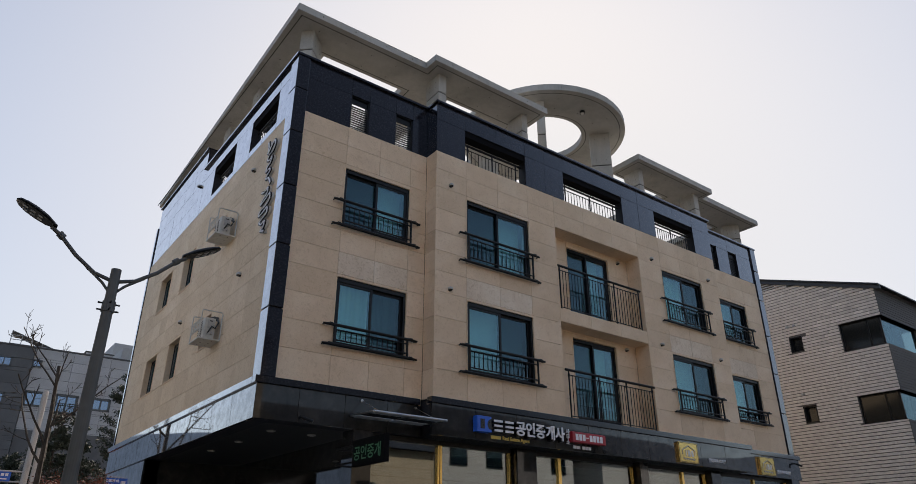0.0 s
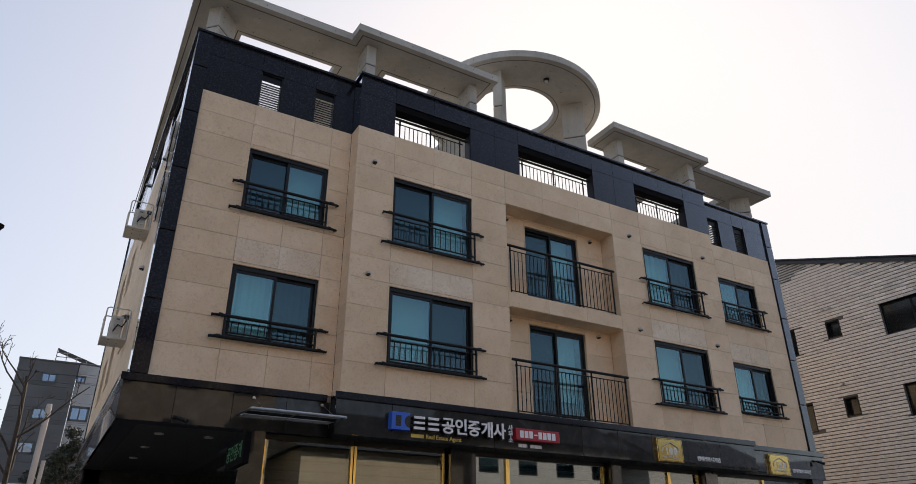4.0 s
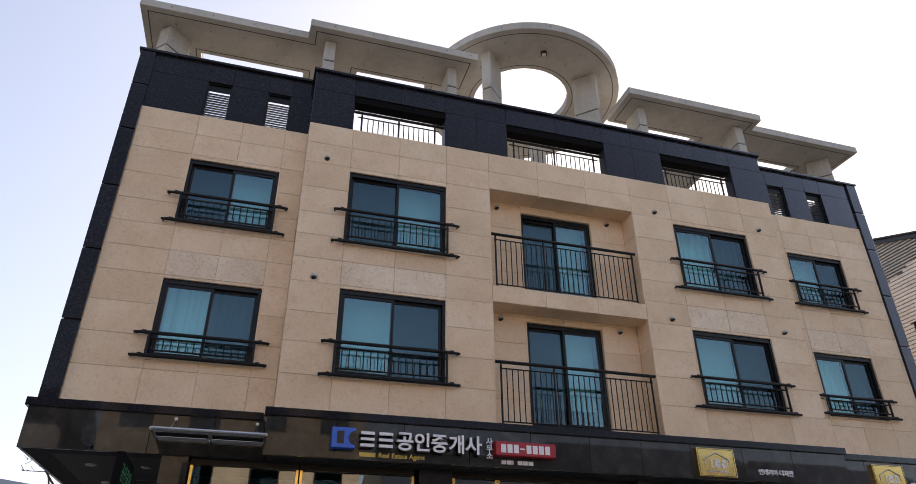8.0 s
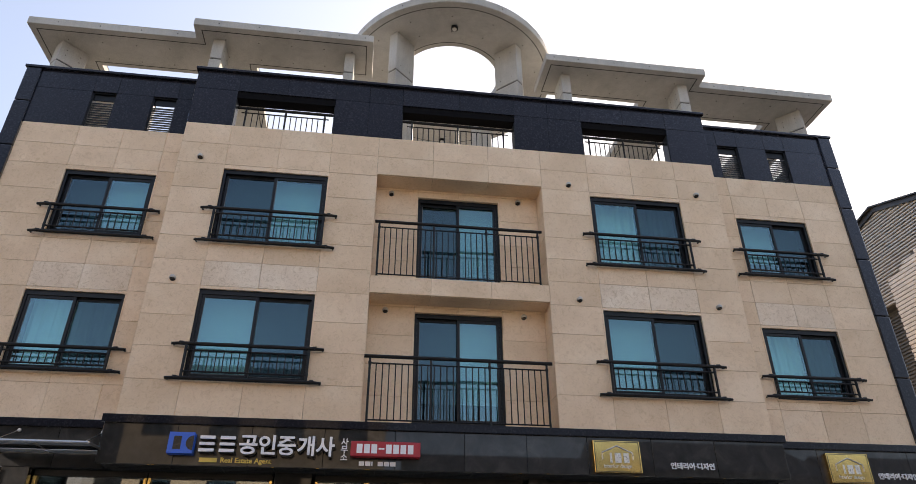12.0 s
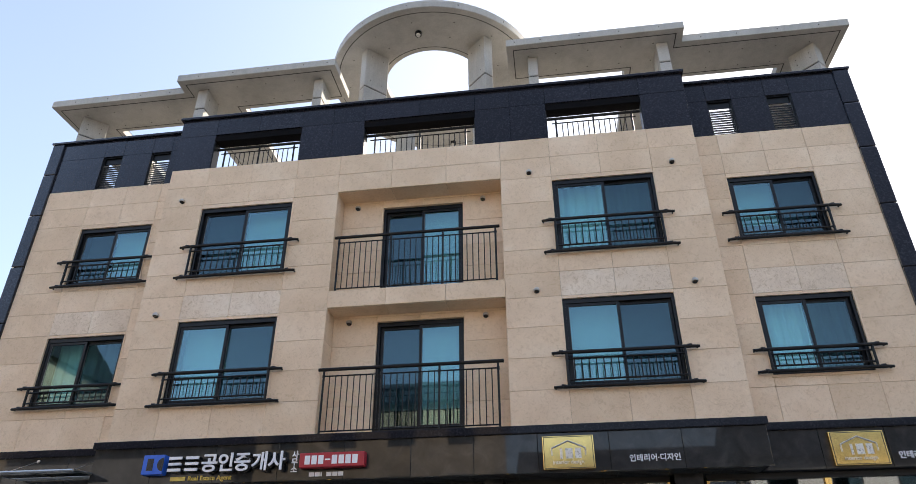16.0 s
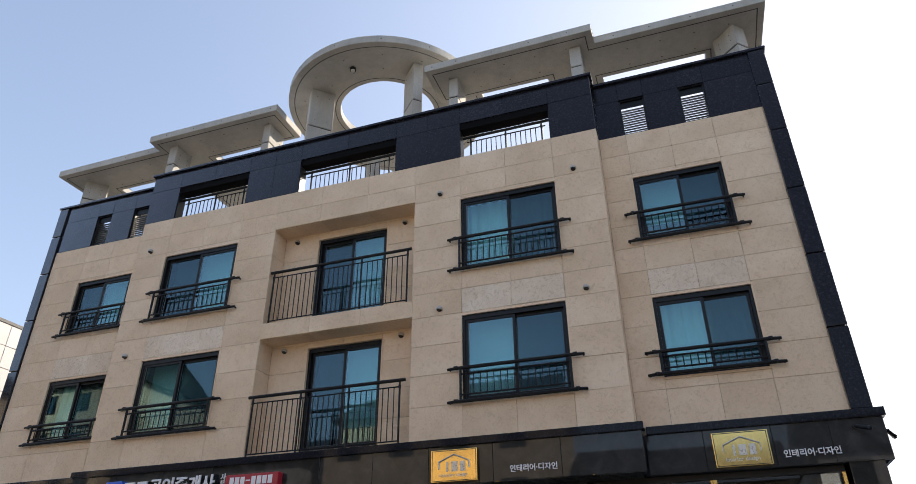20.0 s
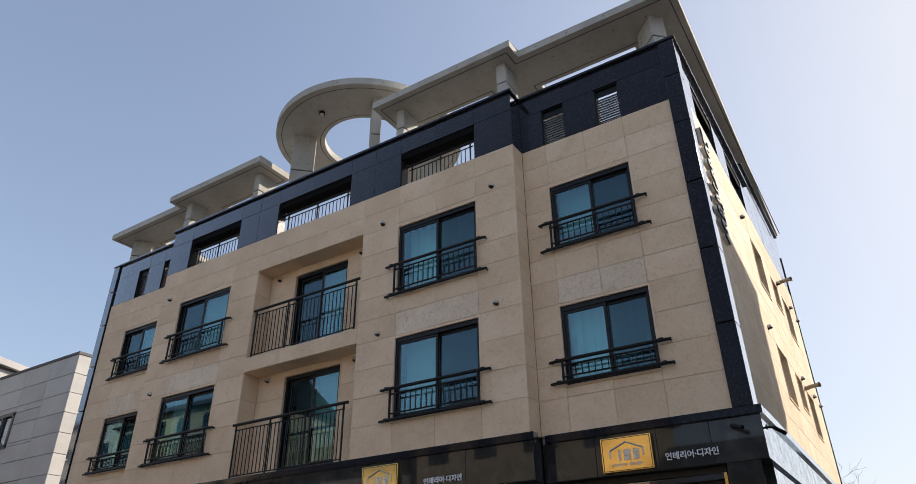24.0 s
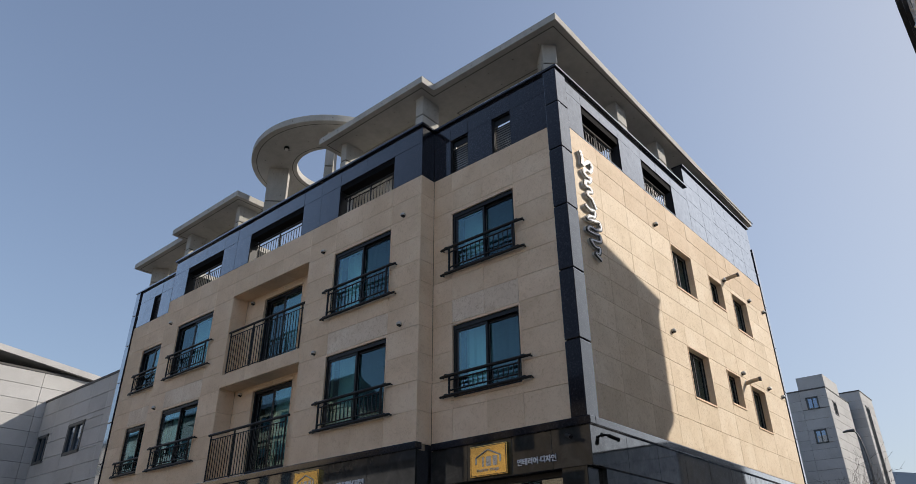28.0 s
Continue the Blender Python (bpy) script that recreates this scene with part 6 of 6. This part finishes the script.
panel_block("dark_house", "dark grey panel-clad house with small blue windows", 0.45, 4.36, OY - 0.3, 63.0, 15.8, PANEL_DARK,
            [("y", 2.12, 3.05, 14.3, 14.95), ("y", 2.1, 3.15, 11.6, 12.4), ("y", 1.45, 2.72, 9.2, 10.0)], 0.9, 3.0, "y")
sol = thing("roof_screen", "tilted rack of solar panels standing on a flat roof", "solar panels", pose(2.7, 59.0, 15.92))
bm = bmesh.new()
p = [(0.0, 0.0, 1.25), (3.5, 0.0, 0.10), (3.55, 2.2, 0.35), (0.05, 2.2, 1.50)]
lo = [bm.verts.new(q) for q in p]
hi = [bm.verts.new((q[0], q[1], q[2] + 0.06)) for q in p]
bm.faces.new(lo[::-1])
bm.faces.new(hi)
for i in range(4):
    bm.faces.new((lo[i], lo[(i + 1) % 4], hi[(i + 1) % 4], hi[i]))
part("panel_sheet", bm, PANEL_DARK, sol)
for i in range(6):
    u = i / 5
    bm = bmesh.new()
    tube(bm, [(3.5 * u, -0.03, 1.25 - 1.15 * u), (3.5 * u, -0.03, 0.0)], 0.03, 6)
    part("rack_post", bm, PANEL_GREY, sol)
for k in (0.25, 0.5, 0.75):
    bm = bmesh.new()
    tube(bm, [(0.0, -0.04, 1.25 * k), (3.5 * (1 - k), -0.04, 1.25 * k + 0.02)], 0.03, 6)
    part("rack_rail", bm, PANEL_GREY, sol)

# buildings seen past the right side
panel_block("tower_block", "grey panel-clad block with a stair head, past the side street", 9.6, 14.35, 72.0, 80.0, 19.6, PANEL_GREY,
            [("y", 12.5, 13.45, 17.85, 18.9), ("y", 12.55, 13.5, 14.75, 15.9), ("x", 73.5, 74.5, 17.4, 18.6), ("x", 73.5, 74.5, 9.0, 10.2)], 0.9, 2.6, cat="building")
boxpart("stair_head", (11.95, 14.33, 72.2, 77.0, 19.72, 20.95), PANEL_GREY, bpy.data.objects["tower_block"])
panel_block("tower_block", "grey panel-clad block with a tall strip window", 13.0, 15.4, 81.0, 86.2, 20.9, PANEL_GREY,
            [("x", 82.1, 83.5, 4.0, 19.6)], 0.9, 3.0, cat="building")
panel_block("corner_building", "low grey building far along the side street", 24.5, 32.0, 70.0, 80.0, 9.8, PANEL_GREY, [], 0.9, 3.0, "y", cat="building")

# houses across the street, behind the camera's way
for x0, x1, z1, y0, dark in ((-70, -36, 19.0, -13.0, 1), (-34, -16, 17.5, -12.0, 0), (-14.5, -1.0, 10.4, -11.5, 1), (1.0, 13.5, 12.6, -11.0, 0), (15.0, 24.5, 7.6, -10.0, 0), (26, 38, 9.0, -11.5, 1), (40, 52, 8.4, -10.5, 1)):
    b = thing("street_house", "plain rendered house across the street with a dark pitched roof", "house", group="houses across the street")
    bm = bmesh.new()
    box(bm, x0, x1, y0 - 9, y0, GROUND - 0.12, z1)
    part("wall", bm, PANEL_GREY if dark else HOUSE_RENDER, b)
    bm = bmesh.new()
    ymid = y0 - 4.5
    pr = [(y0 + 0.5, z1), (ymid, z1 + 2.6), (y0 - 9.5, z1)]
    l0 = [bm.verts.new((x0 - 0.4, y, z)) for y, z in pr]
    r0 = [bm.verts.new((x1 + 0.4, y, z)) for y, z in pr]
    bm.faces.new(l0[::-1])
    bm.faces.new(r0)
    for i in range(3):
        bm.faces.new((l0[i], r0[i], r0[(i + 1) % 3], l0[(i + 1) % 3]))
    part("roof", bm, ROOF_METAL, b)
    n = int((x1 - x0) / 2.6)
    for i in range(n):
        for zz in (1.6, 4.4, 7.2, 10.0, 12.8, 15.6):
            if zz + 1.4 < z1:
                xx = x0 + (i + 0.5) * (x1 - x0) / n
                w = boxpart("window", (xx - 0.7, xx + 0.7, y0 + 0.0, y0 + 0.04, zz, zz + 1.3), FRAME, b)
                boxpart("pane", (xx - 0.62, xx + 0.62, y0 + 0.041, y0 + 0.05, zz + 0.08, zz + 1.22), PANE_DARK, w)

# distant wooded ridge all round
bm = bmesh.new()
rr = random.Random(3)
prev = None
n = 180
for k in range(n + 1):
    a = 6.2831853 * k / n
    h = 104 + 15 * math.sin(a * 3 + 1.0) + 8 * math.sin(a * 7 + 0.9) + rr.uniform(-1.5, 1.5)
    if k == n:
        cur = first
    else:
        cur = [bm.verts.new((700 * math.cos(a), 700 * math.sin(a), -5)), bm.verts.new((760 * math.cos(a), 760 * math.sin(a), max(14, h)))]
    if k == 0:
        first = cur
    if prev:
        bm.faces.new((prev[0], cur[0], cur[1], prev[1]))
    prev = cur
tagged(part("backdrop", bm, HILL), "hazy wooded hills on the horizon", "hills", kind="structure")

panel_block("terrace_house", "plain grey panel-clad house far along the side street", 37.0, 60.0, 46.0, 58.0, 11.3, PANEL_GREY, [("y", 40.0, 42.0, 7.4, 9.0), ("y", 46.0, 48.0, 7.4, 9.0)], 0.85, 2.4, "y")

# ---- trees ----


def branch_tree(name, label, x, y, h, seed, spread=0.5, levels=4, lean=0.0, twig=0.004, base=0.11, fork=0.35, limbs_at=(5, 5, 4, 4), reach=0.52):
    """Bare tree: a tapered trunk with limbs, branches and fine twigs."""
    rt = random.Random(seed)
    t = thing(name, label, "tree", pose(x, y, GROUND - 0.12))
    trunk, limbs = bmesh.new(), bmesh.new()

    def grow(bmx, p, d, ln, r, lev):
        pts = [p]
        n = 5
        dd = d.copy()
        for i in range(n):
            dd = (dd + Vector((rt.uniform(-1, 1), rt.uniform(-1, 1), rt.uniform(-0.2, 0.6))) * (0.05 if lev == 0 else 0.18)).normalized()
            pts.append(pts[-1] + dd * ln / n)
        r1 = max(twig, r * 0.45)
        tube(bmx, pts, r, 7 if lev < 2 else 5 if lev < 3 else 4, r1, caps=False)
        if lev >= levels:
            return
        m = limbs_at[min(lev, 3)]
        for j in range(m):
            u = fork + (1 - fork) * (j + rt.random() * 0.8) / m if lev == 0 else rt.uniform(0.3, 1.0)
            k = min(n - 1, int(u * n))
            q = pts[k].lerp(pts[k + 1], u * n - k if u * n - k < 1 else 1)
            ang = rt.uniform(0, 6.28)
            side = (d.orthogonal().normalized() * math.cos(ang) + d.cross(d.orthogonal().normalized()) * math.sin(ang))
            nd_ = (d * rt.uniform(0.55, 0.9) + side * spread * rt.uniform(0.8, 1.4) + Vector((0, 0, 0.18))).normalized()
            grow(limbs, q, nd_, ln * reach * rt.uniform(0.8, 1.2), max(twig, (r + (r1 - r) * u) * 0.55), lev + 1)

    grow(trunk, Vector((0, 0, 0)), Vector((lean, 0, 1)).normalized(), h * 0.72, base, 0)
    part("trunk", trunk, BARK, t, smooth=True)
    part("branchwork", limbs, BARK, t)
    return t


branch_tree("bare_tree", "leafless street tree with a few crooked branches", 2.72, 25.0, 10.0, 12, 0.75, 3, 0.02, 0.008, 0.11, 0.50, (7, 4, 4, 3), 0.30)


def leaf_cloud(bm, centre, radii, n, size, rt, flat=0.5):
    for _ in range(n):
        v = Vector((rt.gauss(0, 0.45), rt.gauss(0, 0.45), rt.gauss(0, 0.45)))
        p = Vector(centre) + Vector((v.x * radii[0], v.y * radii[1], v.z * radii[2]))
        a = Vector((rt.uniform(-1, 1), rt.uniform(-1, 1), rt.uniform(-flat, flat))).normalized() * size * rt.uniform(0.6, 1.4)
        b = a.cross(Vector((rt.uniform(-1, 1), rt.uniform(-1, 1), rt.uniform(-1, 1)))).normalized() * size * 0.35
        bm.faces.new([bm.verts.new(q) for q in (p - a, p + b, p + a, p - b)])


def pine(x, y, h, seed, label):
    rt = random.Random(seed)
    t = thing("pine_tree", label, "tree", pose(x, y, GROUND - 0.12))
    bm = bmesh.new()
    tube(bm, [(0, 0, 0), (0.05, 0.02, h * 0.5), (0.0, 0.05, h * 0.97)], 0.13, 8, 0.02)
    part("trunk", bm, BARK, t)
    limbs, crown = bmesh.new(), bmesh.new()
    z = h * 0.22
    while z < h * 0.98:
        u = (z / h - 0.22) / 0.76
        n = 5 if u < 0.8 else 3
        for k in range(n):
            a = rt.uniform(0, 6.28)
            ln = (1.0 - u) * h * 0.24 * rt.uniform(0.6, 1.15) + 0.2
            p0 = Vector((0, 0, z + rt.uniform(-0.1, 0.1)))
            p1 = p0 + Vector((math.cos(a) * ln, math.sin(a) * ln, ln * rt.uniform(0.15, 0.6)))
            tube(limbs, [p0, p0.lerp(p1, 0.5) - Vector((0, 0, 0.05)), p1], 0.025, 4, 0.006, caps=False)
            for j in range(5):
                q = p0.lerp(p1, 0.35 + 0.16 * j)
                leaf_cloud(crown, q + Vector((0, 0, 0.1)), (0.26, 0.26, 0.16), 22, 0.10, rt, 1.0)
        z += h * 0.055
    part("limbs", limbs, BARK, t)
    part("crown", crown, NEEDLE, t)


pine(7.3, 38.0, 10.4, 2, "dark green pine with an open ragged crown behind the block")
pine(4.55, 38.0, 7.9, 6, "dark green pine beside the grey building")
pine(3.3, 42.0, 6.4, 9, "dark green pine beside the grey building")
pine(5.6, 39.0, 8.0, 12, "dark green pine beside the grey building")
bush = thing("red_shrub", "rust-red leafy shrub at the end of the side yard", "shrub", pose(4.5, 30.0, GROUND - 0.12))
bm = bmesh.new()
rt = random.Random(14)
for k in range(9):
    leaf_cloud(bm, (rt.uniform(-1.4, 1.4), rt.uniform(-0.6, 0.6), 3.7 + rt.uniform(-0.5, 0.35)), (0.6, 0.6, 0.5), 420, 0.05, rt)
part("leaves", bm, REDLEAF, bush)
bm = bmesh.new()
for k in range(9):
    tube(bm, [(rt.uniform(-0.3, 0.3), 0, 0), (rt.uniform(-1.2, 1.2), rt.uniform(-0.3, 0.3), 3.8)], 0.03, 5, 0.01)
part("stems", bm, BARK, bush)
red = branch_tree("autumn_tree", "thin tree with a few dry red-brown leaves by the side street", 21.2, 40.0, 7.2, 31, 0.75, 4)
bm = bmesh.new()
rt = random.Random(17)
for k in range(60):
    leaf_cloud(bm, (rt.uniform(-2.4, 2.4), rt.uniform(-1.5, 1.5), rt.uniform(3.4, 6.2)), (0.25, 0.25, 0.12), 14, 0.09, rt)
part("dry_leaves", bm, REDLEAF, red)
branch_tree("bare_tree", "leafless shrub-like tree far down the side street", 24.6, 44.0, 5.0, 41, 0.8, 4)

# ---- lamps and signs further off ----


def arm_lamp(x, y, h, reach, label):
    p = thing("street_lamp", label, "street lamp", pose(x, y, GROUND - 0.12), "distant street lamps")
    bm = bmesh.new()
    tube(bm, [(0, 0, 0), (0, 0, h * 0.8)], 0.09, 10, 0.06)
    part("pole", bm, LAMP_GREY, p)
    bm = bmesh.new()
    pts = [(0, 0, h * 0.78)] + [(reach * (1 - math.cos(a)) , 0, h * 0.8 + h * 0.19 * math.sin(a)) for a in (0.2, 0.5, 0.8, 1.1, 1.4)]
    tube(bm, pts, 0.05, 8, 0.035)
    part("arm", bm, LAMP_GREY, p)
    bm = bmesh.new()
    e = pts[-1]
    s = 1 if reach > 0 else -1
    tube(bm, [(e[0] - 0.05 * s, 0, e[2]), (e[0] + 0.3 * s, 0, e[2] + 0.01), (e[0] + 0.55 * s, 0, e[2] - 0.03)], 0.09, 10, 0.05)
    part("lamp_head", bm, LAMP_GREY, p)


arm_lamp(21.42, 45.0, 10.2, -0.40, "grey street lamp with a curved arm along the side street")
ds = thing("sign_post", "grey steel post carrying a small blue street direction sign", "street sign", pose(3.26, 34.0, GROUND - 0.12))
bm = bmesh.new()
tube(bm, [(0, 0, 0), (0, 0, 7.9), (0, 0, 8.0), (0, 0, 8.06)], 0.13, 14, 0.10)
part("pole", bm, PANEL_GREY, ds)
bm = bmesh.new()
tube(bm, [(-1.4, 0, 4.75), (0.1, 0, 4.75)], 0.035, 8)
tube(bm, [(-1.4, 0, 4.35), (0.1, 0, 4.35)], 0.035, 8)
part("cross_arm", bm, PANEL_GREY, ds)
plate = boxpart("sign_plate", (-1.5, -0.5, -0.08, -0.05, 4.36, 4.72), BLUE, ds, "blue direction sign plate", bevel=0.01)
for i in range(4):
    boxpart("sign_bar", (-1.15 + 0.15 * i, -1.04 + 0.15 * i, -0.085, -0.081, 4.55, 4.66), WHITE, plate)
boxpart("sign_bar", (-1.12, -0.62, -0.085, -0.081, 4.42, 4.47), WHITE, plate)
boxpart("sign_bar", (-1.42, -1.24, -0.085, -0.081, 4.47, 4.61), WHITE, plate)
sp = thing("short_post", "short grey steel post with a bracket beside the sign post", "post", pose(3.55, 34.2, GROUND - 0.12))
bm = bmesh.new()
tube(bm, [(0, 0, 0), (0, 0, 5.75)], 0.09, 12, 0.085)
part("pole", bm, PANEL_GREY, sp)
bm = bmesh.new()
tube(bm, [(0, 0, 4.9), (-0.35, 0, 5.25)], 0.02, 6)
tube(bm, [(0, 0, 4.6), (-0.3, 0, 4.6)], 0.02, 6)
part("bracket", bm, PANEL_GREY, sp)
